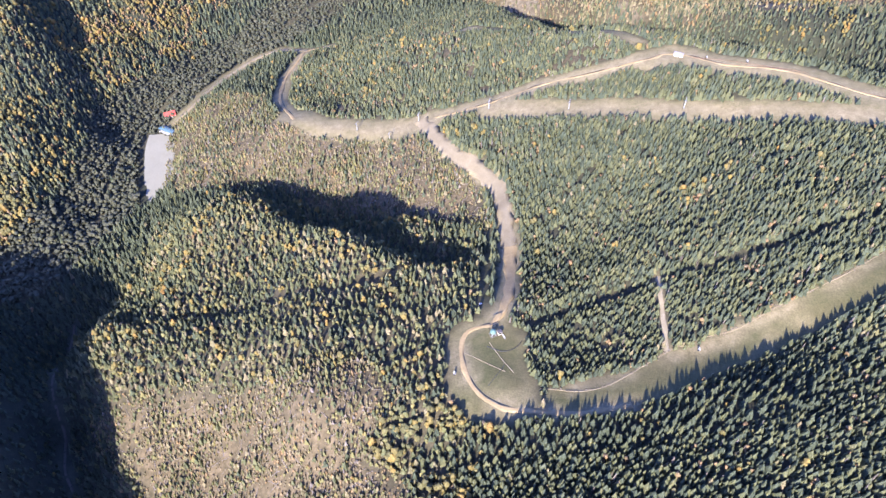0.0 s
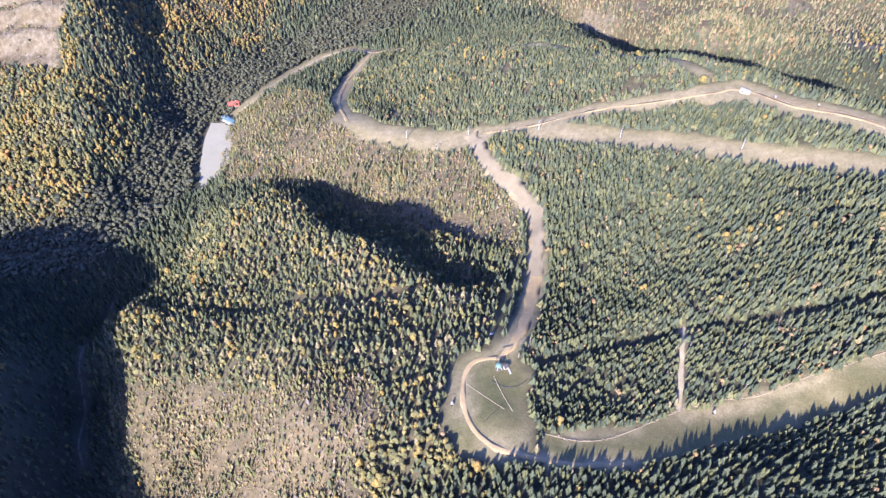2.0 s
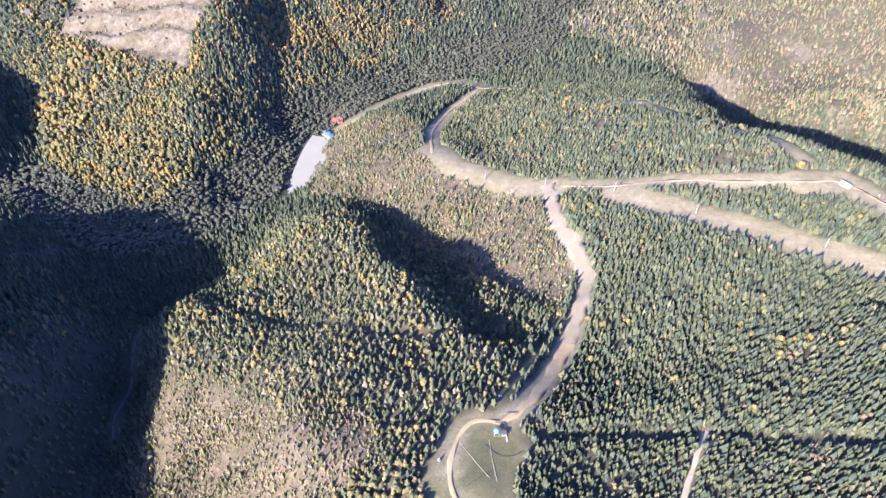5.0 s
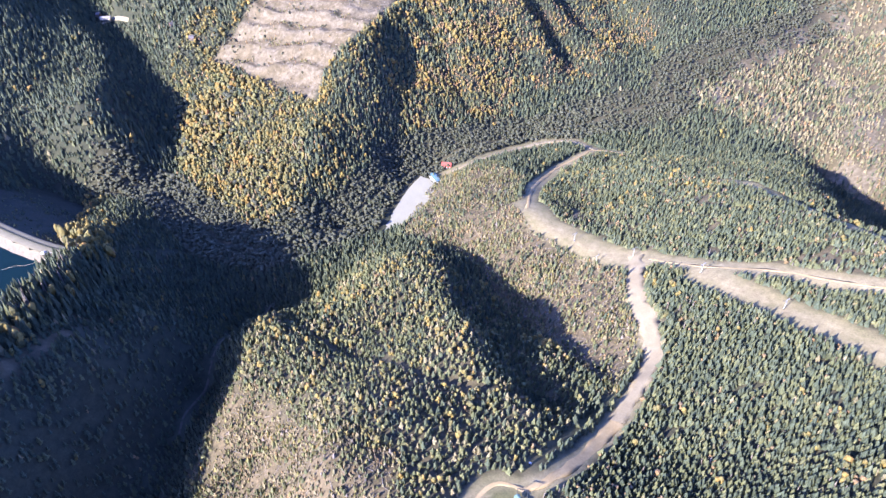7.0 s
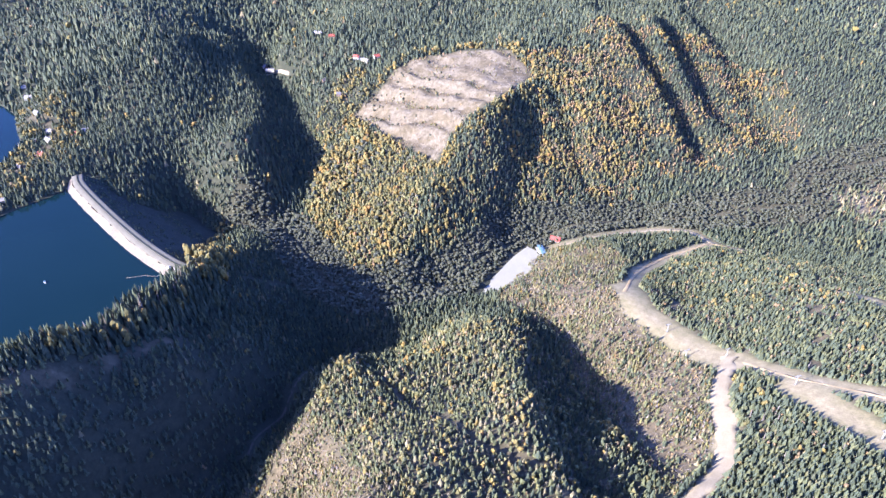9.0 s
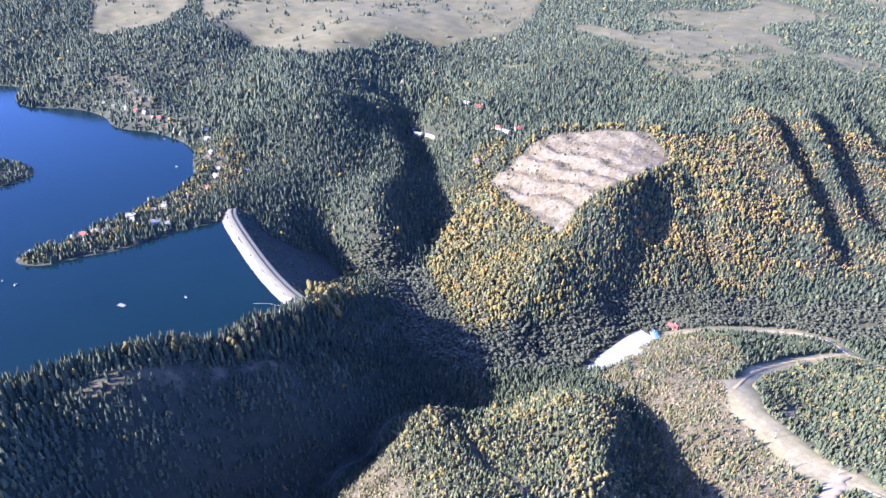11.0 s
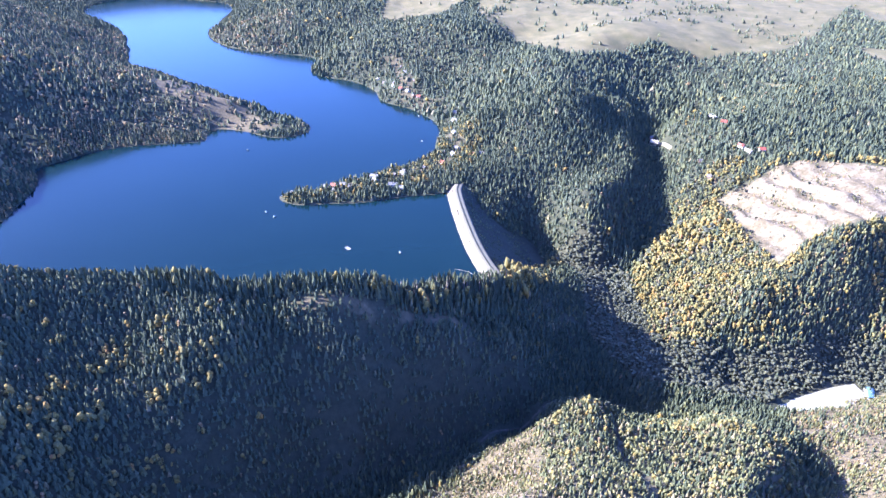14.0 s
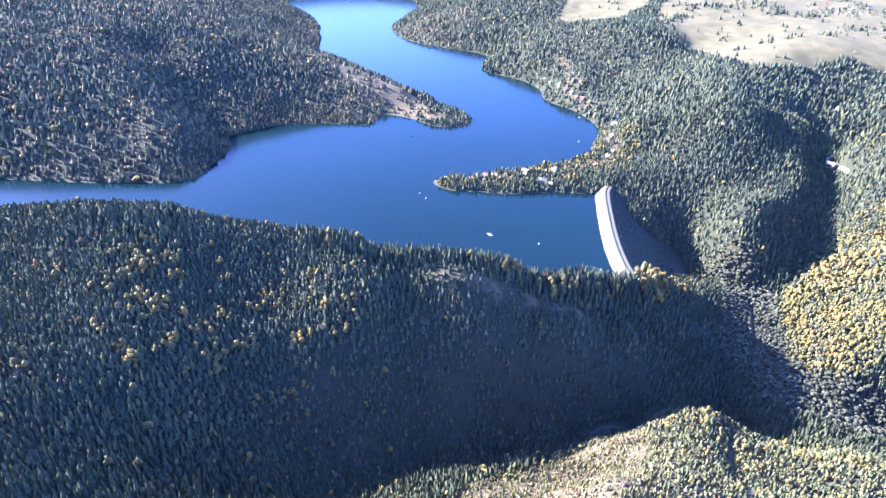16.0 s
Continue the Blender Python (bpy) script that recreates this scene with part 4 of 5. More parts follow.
    p_rust = 0.004 + 0.03 * spur * np.clip((patch2 - 0.45) * 5, 0, 1) + 0.06 * front + rust_slope * np.clip((streak - 0.46) * 6, 0.03, 0.5) + 0.04 * gold_slope + 0.03 * west * (patch2 < 0.4) + 0.16 * far_bank * (patch2 > 0.42) + 0.06 * cut + np.where(y > 700, 0.08, 0.045) * inside(YOUNG_WOOD, x, y) * np.clip((patch2 - 0.42) * 5, 0.1, 1) + 0.10 * east
    shelf_wood = inside([(-230, 800), (-60, 760), (20, 900), (-60, 1080), (-220, 1060)], x, y)
    p_yellow, p_rust = p_yellow + 0.02 * shelf_wood, p_rust + 0.09 * shelf_wood * np.clip((patch2 - 0.4) * 5, 0, 1)
    p_alder = np.where(creek, 0.92, 0.0) + 0.14 * gold_slope * (patch2 < 0.5)
    p_olive = 0.44 * gold_slope + 0.10 * front + 0.16 * spur + 0.12 * cut + 0.05 * low_spur
    p_larch = 0.52 * east + 0.30 * far_bank + 0.08 * front * np.clip((patch - 0.40) * 5, 0, 1) + 0.10 * cut + 0.02 + 0.22 * spur * np.clip((patch2 - 0.35) * 4, 0.2, 1)
    p_snag = 0.22 * ridge_top + 0.06 * cut + np.where(y > 700, 0.08, 0.045) * inside(YOUNG_WOOD, x, y) * np.clip((patch2 - 0.42) * 5, 0.1, 1)
    p_pine = 0.22 + 0.4 * east + 0.3 * inside(YOUNG_WOOD, x, y) + 0.45 * spur + 0.15 * front + 0.2 * cut
    p_yellow, p_rust, p_larch, p_olive = (p * np.where(creek, 0.06, 1) for p in (p_yellow, p_rust, p_larch, p_olive))
    edges = np.cumsum(np.stack([p_yellow, p_rust, p_alder, p_larch, p_snag, p_olive], 0), 0)
    kind = (u[None] > edges).sum(0)
    kind = np.where((kind == 6) & (rnd.random(n) < p_pine), 7, kind)
    kind = np.where(in_quarry, np.where(u < 0.35, 1, np.where(u < 0.6, 2, 5)), kind)
    grow = 0.6 + 0.7 * rnd.random(n) ** 1.2
    grow = grow * np.where(cut, 0.68, 1) * np.where(creek, 0.85, 1) * np.where(in_quarry, 0.5, 1)
    tall = np.interp(fbm(x, y, 160, 44), [0.3, 0.7], [8.7, 12.0])
    crest = (dist_line(RIDGE_LINE[:6], x, y) < 45) & (x < -385)
    young = inside(YOUNG_WOOD, x, y)
    h = tall * grow * np.where(young, 0.82, 1) * np.where((x < -720) & (y < 1200), 1.22, 1) * np.where(by_houses, 0.85, 1) * np.where(west, 0.95, 1) * np.where(crest, 1.85, 1) * np.where(west & (kind < 2), 1.1, 1) * np.where(spur, 0.88, 1) * np.where(inside(SHADED_FLANK, x, y), 0.9, 1)
    near = detail in (0, 3)
    cones = [cone_tree(*((2, 6) if detail == 3 else (3, 6) if near else (2, 5) if detail == 1 else (1, 5)), s) for s in range(4)]
    crowns = [leaf_tree(3 if near else 2 if detail == 1 else 1, s, 1.0) for s in range(5)]
    shrubs = [leaf_tree(2, 20 + s, 1.1) for s in range(5)] if detail != 2 else crowns
    w = max(1.0, step / 7.0)
    for k, (name, tem, mat, hs, rs, label, cat) in enumerate((
            ("birch_wood", crowns, BIRCH, 0.92, 0.68, "golden yellow birches scattered through the conifer forest", "trees"),
            ("autumn_wood", shrubs, RUST, 0.62, 0.62, "rust and orange autumn shrubs and beeches on the slopes", "trees"),
            ("alder_wood", shrubs, ALDER, 0.75, 0.98, "grey-green leafless alders along the valley stream", "trees"),
            ("larch_wood", cones, LARCH, 0.85, 0.31, "pale tan larches and dry conifers", "trees"),
            ("dead_spruce_wood", cones, SNAG, 0.95, 0.09, "grey dead spruces standing among living trees", "trees"),
            ("olive_wood", shrubs, OLIVE, 0.72, 0.66, "yellow-green broad-leaved trees turning in autumn", "trees"),
            ("spruce_forest", cones, SPRUCE, 1.0, 0.285, "dense dark green spruce forest on the mountain slopes", "forest"),
            ("young_conifer_wood", cones, PINE, 0.9, 0.31, "lighter olive-green young conifers", "forest"))):
        m = kind == k
        hh = h[m] * hs
        plant(name, tem, mat, x[m], y[m], hh, hh * rs * rnd.uniform(0.85, 1.2, int(m.sum())) * w * np.where(x[m] < -720, 1.18, 1) * (1.2 if detail == 3 else 1) * np.where(spur[m], 1.16, 1) * np.where(west[m], 1.22, 1) * np.where(crest[m], 0.72, 1), label, cat, seed * 10 + k)


woods(-720, 480, -320, 1180, 4.5, 11, 0)
woods(-480, -120, -560, -320, 4.7, 17, 0)
woods(-250, 480, 130, 1120, 3.15, 14, 3)
woods(-1320, 900, -560, 1900, 6.05, 12, 1, (-720, 480, -320, 1180), (-480, -120, -560, -320))
woods(-3900, 1500, -1700, 3000, 9.6, 13, 2, (-1320, 900, -560, 1900))
# the two stretches that lie out of the camera's view
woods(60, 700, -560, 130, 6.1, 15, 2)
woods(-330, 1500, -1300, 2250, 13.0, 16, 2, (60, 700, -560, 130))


def scrub(seed):
    """Low shrubs, brash, tall dry grass and saplings on the felled slopes."""
    x, y, rnd = jitter_grid(-420, 60, 110, 910, 2.3, seed)
    cut = np.minimum(edge_dist(CUT_SHELF, x, y), edge_dist(CUT_SPUR, x, y)) + (fbm(x, y, 24, 50) - 0.5) * 12
    clump = fbm(x, y, 22, 66)
    keep = (cut < 12) & (rnd.random(len(x)) < np.clip((clump - 0.28) * 4, 0.3, 1)) & (dist_line(SHELF_PISTE, x, y) > 18) & (dist_line(MAIN_TRACK, x, y) > 10)
    x, y, clump = x[keep], y[keep], clump[keep]
    u = np.clip(rnd.random(len(x)) + (fbm(x, y, 35, 69) - 0.5) * 0.8, 0, 0.999)
    tufts = [cone_tree(1, 6, 400 + s) for s in range(5)]
    bushes = [leaf_tree(2, 410 + s, 1.0) for s in range(4)]
    for k, (lo, hi, mat, tem, size, label) in enumerate((
            (0, 0.07, RUST, tufts, 1.2, "rust-brown low shrubs on the felled slope"), (0.07, 0.42, TUSSOCK, tufts, 0.8, "tall dry tan grass on the felled slope"),
            (0.42, 0.68, LARCH, tufts, 1.5, "dry tan saplings on the felled slope"), (0.68, 0.82, OLIVE, tufts, 1.7, "yellow-green saplings on the felled slope"), (0.82, 0.91, PINE, tufts, 2.0, "small olive conifer saplings on the felled slope"),
            (0.91, 0.965, SNAG, tufts, 1.5, "grey brash and bare stems on the felled slope"), (0.965, 1.0, BIRCH, bushes, 1.5, "yellow birch saplings on the felled slope"))):
        m = (u >= lo) & (u < hi)
        h = size * rnd.uniform(1.05, 1.95, int(m.sum())) ** 2 * (0.6 + 0.8 * clump[m])
        plant("scrub", tem, mat, x[m], y[m], h, h * rnd.uniform(0.22, 0.42, int(m.sum())) * (2.2 if size < 1 else 1), label, "shrubs", seed * 10 + k)


scrub(21)


def stream_thicket(seed):
    """Alder and willow thicket that fills the valley floor."""
    x, y, rnd = jitter_grid(-900, 140, 430, 1750, 6.2, seed)
    d = dist_line(CREEK, x, y)
    keep = (d < 30 + 20 * (fbm(x, y, 70, 21) - 0.5)) & (d > 4.5) & (wood_cover(x, y, gz(x, y)) > 0.4) & (rnd.random(len(x)) < 0.8)
    x, y = x[keep], y[keep]
    h = rnd.uniform(3.6, 7.0, len(x))
    plant("alder_thicket", [leaf_tree(2, s, 1.15) for s in range(5)], ALDER, x, y, h, h * rnd.uniform(0.9, 1.25, len(x)), "grey-green leafless alder thicket on the valley floor", "shrubs", seed)


stream_thicket(31)


def dam_bushes(seed):
    """Dark bushes on the outer face of the dam."""
    x, y, rnd = jitter_grid(-950, -560, 300, 460, 4.2, seed)
    d = dist_line(DAM_LINE, x, y)
    keep = (y > np.interp(x, [p[0] for p in DAM_LINE], [p[1] for p in DAM_LINE])) & (d > 10) & (d < 120) & (gz(x, y) < dam_height(d)) & (rnd.random(len(x)) < np.clip((fbm(x, y, 20, 72) - 0.3) * 2.5, 0.1, 0.9))
    x, y, d = x[keep], y[keep], d[keep]
    h = rnd.uniform(1.2, 3.4, len(x))
    for k, (mat, label) in enumerate(((SPRUCE, "dark bushes on the outer face of the dam"), (PINE, "olive bushes on the outer face of the dam"))):
        m = np.arange(len(x)) % 3 == 0 if k else np.arange(len(x)) % 3 > 0
        plant("dam_bushes", [cone_tree(1, 6, 500 + s) for s in range(4)], mat, x[m], y[m], h[m], h[m] * 0.7, label, "shrubs", seed + k, (dam_height(d) - gz(x, y))[m] + 0.2)


dam_bushes(47)


def scatter_logs(seed):
    """Felled trunks left lying on the cut slopes and the ridge shoulder."""
    x, y, rnd = jitter_grid(-520, 60, 110, 830, 7.0, seed)
    cut = np.minimum(edge_dist(CUT_SHELF, x, y), edge_dist(CUT_SPUR, x, y))
    keep = ((cut < -3) | (dist_line([(-510, 235), (-455, 215), (-425, 170), (-400, 100), (-390, 10)], x, y) < 14)) & (rnd.random(len(x)) < 0.5)
    x, y = x[keep], y[keep]
    n = len(x)
    a, length, r = rnd.uniform(0, math.pi, n), rnd.uniform(4, 11, n), rnd.uniform(0.16, 0.34, n)
    ends = []
    for s in (-0.5, 0.5):
        ex, ey = x + np.cos(a) * length * s, y + np.sin(a) * length * s
        ends.append(np.stack([ex, ey, gz(ex, ey) + r * 0.8 + 0.15], 1))
    side = np.stack([-np.sin(a), np.cos(a), 0 * a], 1)
    v = []
    for e in ends:
        for k in range(5):
            t = 2 * math.pi * k / 5
            v.append(e + side * (r * math.cos(t))[:, None] + np.array([[0, 0, 1.0]]) * (r * math.sin(t))[:, None])
    v = np.stack(v, 1)
    f = np.array([(k, (k + 1) % 5, 5 + (k + 1) % 5, 5 + k) for k in range(5)])
    faces = (f[None] + (np.arange(n) * 10)[:, None, None]).reshape(-1, 4)
    tagged(new("felled_logs", fast_mesh("felled_logs", v.reshape(-1, 3), faces, SNAG)), "grey felled logs lying on the cut slopes", "logs", kind="stuff")


scatter_logs(41)


def scatter_rocks(seed):
    """Loose blocks on the quarry benches."""
    x, y, rnd = jitter_grid(-920, -600, 780, 1120, 8.0, seed)
    keep = (edge_dist(QUARRY, x, y) < -6) & (rnd.random(len(x)) < 0.75)
    x, y = x[keep], y[keep]
    h = rnd.uniform(0.7, 1.9, len(x)) ** 1.2
    plant("quarry_rubble", [leaf_tree(1, s, 1.25) for s in range(5)], RIPRAP, x, y, h, h * rnd.uniform(0.8, 1.6, len(x)), "pale broken rock blocks on the quarry benches", "rocks", seed, -0.3)


scatter_rocks(43)


def stone_row(seed):
    """Pale stones pushed to the edge of the lower ski slope."""
    c = resample(PISTE_EDGE, 0.9)
    rnd = np.random.default_rng(seed)
    keep = rnd.random(len(c)) < np.clip((fbm(c[:, 0], c[:, 1], 16, 67) - 0.3) * 4, 0.1, 1)
    x, y = (c[keep] + rnd.normal(0, 0.9, (int(keep.sum()), 2))).T
    h = rnd.uniform(0.4, 1.3, len(x))
    plant("stone_row", [leaf_tree(1, 600 + s, 1.0) for s in range(4)], RIPRAP, x, y, h, h * rnd.uniform(0.6, 1.1, len(x)), "pale stones along the edge of the ski slope", "rocks", seed, 0.05, False)


stone_row(53)



# ---- single trees: the stand below the grassy clearing ----
def trunk_mesh(name, height, r):
    bm = bmesh.new()
    rings = [(0.0, 1.25), (0.08, 1.0), (0.5, 0.72), (0.95, 0.12)]
    loops = [[bm.verts.new((r * s * math.cos(k * math.pi / 3), r * s * math.sin(k * math.pi / 3), z * height)) for k in range(6)] for z, s in rings]
    for a, b in zip(loops, loops[1:]):
        for k in range(6):
            bm.faces.new((a[k], a[(k + 1) % 6], b[(k + 1) % 6], b[k]))
    me = bpy.data.meshes.new(name)
    bm.to_mesh(me)
    bm.free()
    me.materials.append(BARK)
    return me


def tree_proto(name, crown, trunk, label, category, group):
    ob = tagged(new(name), label, category, group)
    for n, me in (("trunk", trunk), ("crown", crown)):
        child = new(n, me)
        child.parent = ob
    return ob


def hero_stand(seed):
    x, y, rnd = jitter_grid(-10, 270, 200, 275, 4.75, seed)
    keep = inside(HERO_STAND, x, y) & (wood_cover(x, y, gz(x, y)) > 0.5)
    x, y = x[keep][:300], y[keep][:300]
    z = gz(x, y)
    spruces, birches = [], []
    for k in range(6):
        h = 7.6 + 0.95 * k
        v, f = cone_tree(9, 11, 100 + k)
        mat, kind = ((SPRUCE, "dark green spruce") if k % 3 else (PINE, "olive-green spruce"))
        crown = fast_mesh("crown", v * np.array([h * 0.27, h * 0.27, h]), f, mat)
        tall = "tall" if k > 3 else "young" if k < 2 else "slender"
        spruces.append(tree_proto("spruce_tree", crown, trunk_mesh("trunk", h * 0.9, h * 0.016), f"{tall} {kind} in the stand below the clearing", "spruce", "spruces below the clearing"))
    for k in range(3):
        h = 6 + 1.0 * k
        v, f = leaf_tree(11, 200 + k, 0.9)
        crown = fast_mesh("crown", v * np.array([h * 0.5, h * 0.5, h]), f, BIRCH)
        birches.append(tree_proto("birch_tree", crown, trunk_mesh("trunk", h * 0.7, h * 0.014), "small golden birch among the spruces below the clearing", "birch", "birches below the clearing"))
    used = set()
    for i in range(len(x)):
        pool = birches if rnd.random() < (0.22 if x[i] < 40 else 0.04) else spruces
        ob = pool[int(rnd.integers(0, len(pool)))]
        m = pose(x[i], y[i], z[i] - 0.25, 0, 0, rnd.uniform(0, 360))
        if ob.name in used:
            copy_thing(ob, m)
        else:
            ob.matrix_basis = m
            used.add(ob.name)
    for ob in spruces + birches:
        if ob.name not in used:
            ob.matrix_basis = pose(60 + 9 * len(used), 212, gz(np.array([60.0 + 9 * len(used)]), np.array([212.0]))[0] - 0.25)
            used.add(ob.name)


hero_stand(51)


# ---- painted and built surfaces ----
def paint(name, c, rough=0.6, metal=0.0):
    lo, hi = tuple(v * 0.8 for v in c), tuple(min(1, v * 1.15) for v in c)
    return two_scale(name, [(0.3, lo), (0.7, hi)], 3.0, 0.4, rough, metal=metal)


WHITE, CREAM = paint("white_render", (0.36, 0.345, 0.31), 0.8), paint("cream_render", (0.36, 0.31, 0.235), 0.8)
WOOD, RED_ROOF = paint("brown_boards", (0.16, 0.095, 0.06), 0.8), paint("red_tiles", (0.30, 0.075, 0.05), 0.75)
GREY_ROOF, DARK_ROOF = paint("grey_sheet_roof", (0.20, 0.185, 0.17), 0.75), paint("dark_roof_sheet", (0.085, 0.075, 0.075), 0.6)
BLUE_ROOF, GREEN_PAINT = paint("blue_sheet_roof", (0.065, 0.115, 0.155), 0.6), paint("pale_green_paint", (0.105, 0.165, 0.135), 0.6)
STEEL, DARK_METAL = paint("galvanised_steel", (0.33, 0.32, 0.30), 0.6, 0.2), paint("dark_metal", (0.05, 0.05, 0.055), 0.5, 0.4)
BOAT_WHITE = paint("white_hull_paint", (0.36, 0.35, 0.32), 0.5)


def glass():
    m = material("dark_window_glass", 0.08)
    m.node_tree.nodes["Principled BSDF"].inputs["Base Color"].default_value = (0.02, 0.025, 0.03, 1)
    m.node_tree.nodes["Principled BSDF"].inputs["Specular IOR Level"].default_value = 0.5
    return m


GLASS = glass()


def box(bm, cx, cy, cz, sx, sy, sz, bevel=0.0, turn=0.0):
    made = bmesh.ops.create_cube(bm, size=1.0)["verts"]
    bmesh.ops.scale(bm, vec=(sx, sy, sz), verts=made)
    if bevel:
        edges = list({e for v in made for e in v.link_edges})
        made = list({v for f in bmesh.ops.bevel(bm, geom=edges, offset=bevel, segments=1, affect="EDGES")["faces"] for v in f.verts} | {v for v in made if v.is_valid})
    if turn:
        bmesh.ops.rotate(bm, verts=made, cent=(0, 0, 0), matrix=Matrix.Rotation(radians(turn), 3, "Z"))
    bmesh.ops.translate(bm, vec=(cx, cy, cz), verts=made)
    return bm


def tube(bm, a, b, r0, r1=None, seg=8):
    a, b = Vector(a), Vector(b)
    made = bmesh.ops.create_cone(bm, cap_ends=True, segments=seg, radius1=r0, radius2=r0 if r1 is None else r1, depth=(b - a).length)["verts"]
    bmesh.ops.transform(bm, matrix=Matrix.Translation((a + b) / 2) @ (b - a).to_track_quat("Z", "Y").to_matrix().to_4x4(), verts=made)
    return bm


def poly_prism(bm, outline, axis_len, z_shift=0.0):
    """A profile in the y-z plane, drawn out along x."""
    ends = [[bm.verts.new((s * axis_len / 2, y, z + z_shift)) for y, z in outline] for s in (-1, 1)]
    bm.faces.new(ends[0][::-1])
    bm.faces.new(ends[1])
    for k in range(len(outline)):
        j = (k + 1) % len(outline)
        bm.faces.new((ends[0][k], ends[0][j], ends[1][j], ends[1][k]))
    bmesh.ops.recalc_face_normals(bm, faces=bm.faces[:])
    return bm


def house(label, length, width, eaves, ridge, wall_mat, roof_mat, group, name="house", porch=False):
    """A gabled mountain house: footing, walls with gables, roof with eaves, chimney, door and windows."""
    ob = tagged(new(name), label, "house", group)
    part("footing", box(bmesh.new(), 0, 0, -0.9, length + 0.4, width + 0.4, 2.4), CONCRETE, ob)
    part("wall", poly_prism(bmesh.new(), [(-width / 2, 0.3), (width / 2, 0.3), (width / 2, eaves), (0, ridge - 0.15), (-width / 2, eaves)], length), wall_mat, ob)
    over, t = 0.7, 0.22
    rise = (ridge - eaves) / (width / 2)
    roof = part("roof", poly_prism(bmesh.new(), [(-width / 2 - over, eaves - over * rise), (0, ridge), (width / 2 + over, eaves - over * rise), (width / 2 + over, eaves - over * rise + t), (0, ridge + t), (-width / 2 - over, eaves - over * rise + t)], length + 1.3), roof_mat, ob)
    part("chimney", box(bmesh.new(), length * 0.22, width * 0.16, ridge + 0.2, 0.8, 0.8, 2.0, 0.06), CREAM, roof)
    part("door", box(bmesh.new(), -length * 0.12, -width / 2 - 0.03, 1.35, 1.1, 0.12, 2.1, 0.02), WOOD, ob)
    for sx, sy in ((0.25, -1), (-0.36, -1), (0.25, 1), (-0.25, 1)):
        win = part("window", box(bmesh.new(), length * sx, sy * (width / 2 + 0.02), 1.9, 1.5, 0.10, 1.3, 0.02), WHITE, ob)
        part("pane", box(bmesh.new(), length * sx, sy * (width / 2 + 0.06), 1.9, 1.25, 0.08, 1.05), GLASS, win)
    for sx in (-1, 1):
        win = part("gable_window", box(bmesh.new(), sx * (length / 2 + 0.02), 0, eaves + 0.3, 0.10, 1.3, 1.2, 0.02), WHITE, ob)
        part("pane", box(bmesh.new(), sx * (length / 2 + 0.06), 0, eaves + 0.3, 0.08, 1.05, 0.95), GLASS, win)
    if porch:
        part("terrace", box(bmesh.new(), 0, -width / 2 - 2.2, 0.1, length + 2, 4.2, 0.6, 0.05), CONCRETE, ob)
    return ob


def put_houses(protos, places, sink=0.3):
    """Sets houses on the ground: rows of (kind, x, y, turn, scale)."""
    used = set()
    for k, x, y, turn, s in places:
        z = float(gz(np.array([x]), np.array([y]))[0])
        m = pose(x, y, max(z, 0.7) - 0.05 + sink, 0, 0, turn)
        ob = protos[k]
        if k in used:
            copy_thing(ob, m)
        else:
            ob.matrix_basis = m
            used.add(k)


lake_houses = [
    house("white lakeside house with a grey sheet roof", 11, 8, 3.6, 6.8, WHITE, GREY_ROOF, "houses on the lake shore"),
    house("brown timber cabin with a dark roof by the lake", 8, 6.5, 2.9, 6.2, WOOD, DARK_ROOF, "houses on the lake shore"),
    house("cream house with a red tiled roof by the lake", 10, 8, 4.6, 8.0, CREAM, RED_ROOF, "houses on the lake shore"),
    house("long white boarding house with a pale roof", 17, 9, 5.4, 8.6, WHITE, GREY_ROOF, "houses on the lake shore"),
]
put_houses(lake_houses, [(1, -944, -12, 20, 1), (0, -972, 52, 70, 1), (2, -966, 66, 60, 1), (0, -968, 84, 80, 1), (1, -950, 97, 30, 1), (3, -1006, 146, 65, 1), (0, -985, 148, 40, 1),
                         (3, -955, 182, 85, 1), (1, -1012, 186, 55, 1), (0, -1015, 204, 60, 1), (2, -1064, 290, 30, 1), (3, -1120, 318, 10, 1), (0, -1160, 330, 40, 1), (2, -1115, 359, 70, 1),
                         (0, -1228, 332, 20, 1), (3, -1330, 345, 50, 1), (1, -1042, 250, 25, 1), (0, -1572, 240, 35, 1), (1, -1640, 205, 20, 1), (2, -1536, 268, 60, 1), (0, -1391, 350, 80, 1), (1, -1793, 232, 10, 1),
                         (1, -957, 95, 50, 1), (0, -938, 66, 15, 1), (1, -1028, 207, 35, 1), (0, -945, 198, 70, 1), (1, -1141, 300, 20, 1), (0, -1119, 381, 55, 1), (1, -1074, 286, 65, 1),
                         (0, -1752, 160, 20, 1), (1, -1699, 178, 45, 1), (0, -1626, 203, 15, 1), (2, -1590, 222, 60, 1), (1, -1547, 254, 30, 1), (0, -1734, 241, 75, 1), (1, -1614, 262, 40, 1)])
village_houses = [
    house("white village house with a red tiled roof", 12, 9, 4.8, 8.6, WHITE, RED_ROOF, "houses in the side valley"),
    house("long pale sheet-roofed workshop", 20, 9, 4.2, 6.4, CREAM, GREY_ROOF, "houses in the side valley"),
    house("brown timber house with a dark roof", 9, 7, 3.2, 6.8, WOOD, DARK_ROOF, "houses in the side valley"),
]
put_houses(village_houses, [(1, -1131, 900, 20, 1), (0, -1090, 906, 60, 1), (1, -1182, 797, 40, 1), (2, -1025, 838, 75, 1), (0, -1002, 907, 30, 1), (1, -983, 914, 15, 1), (0, -968, 934, 80, 1), (2, -963, 831, 35, 1), (2, -1210, 800, 10, 1)])

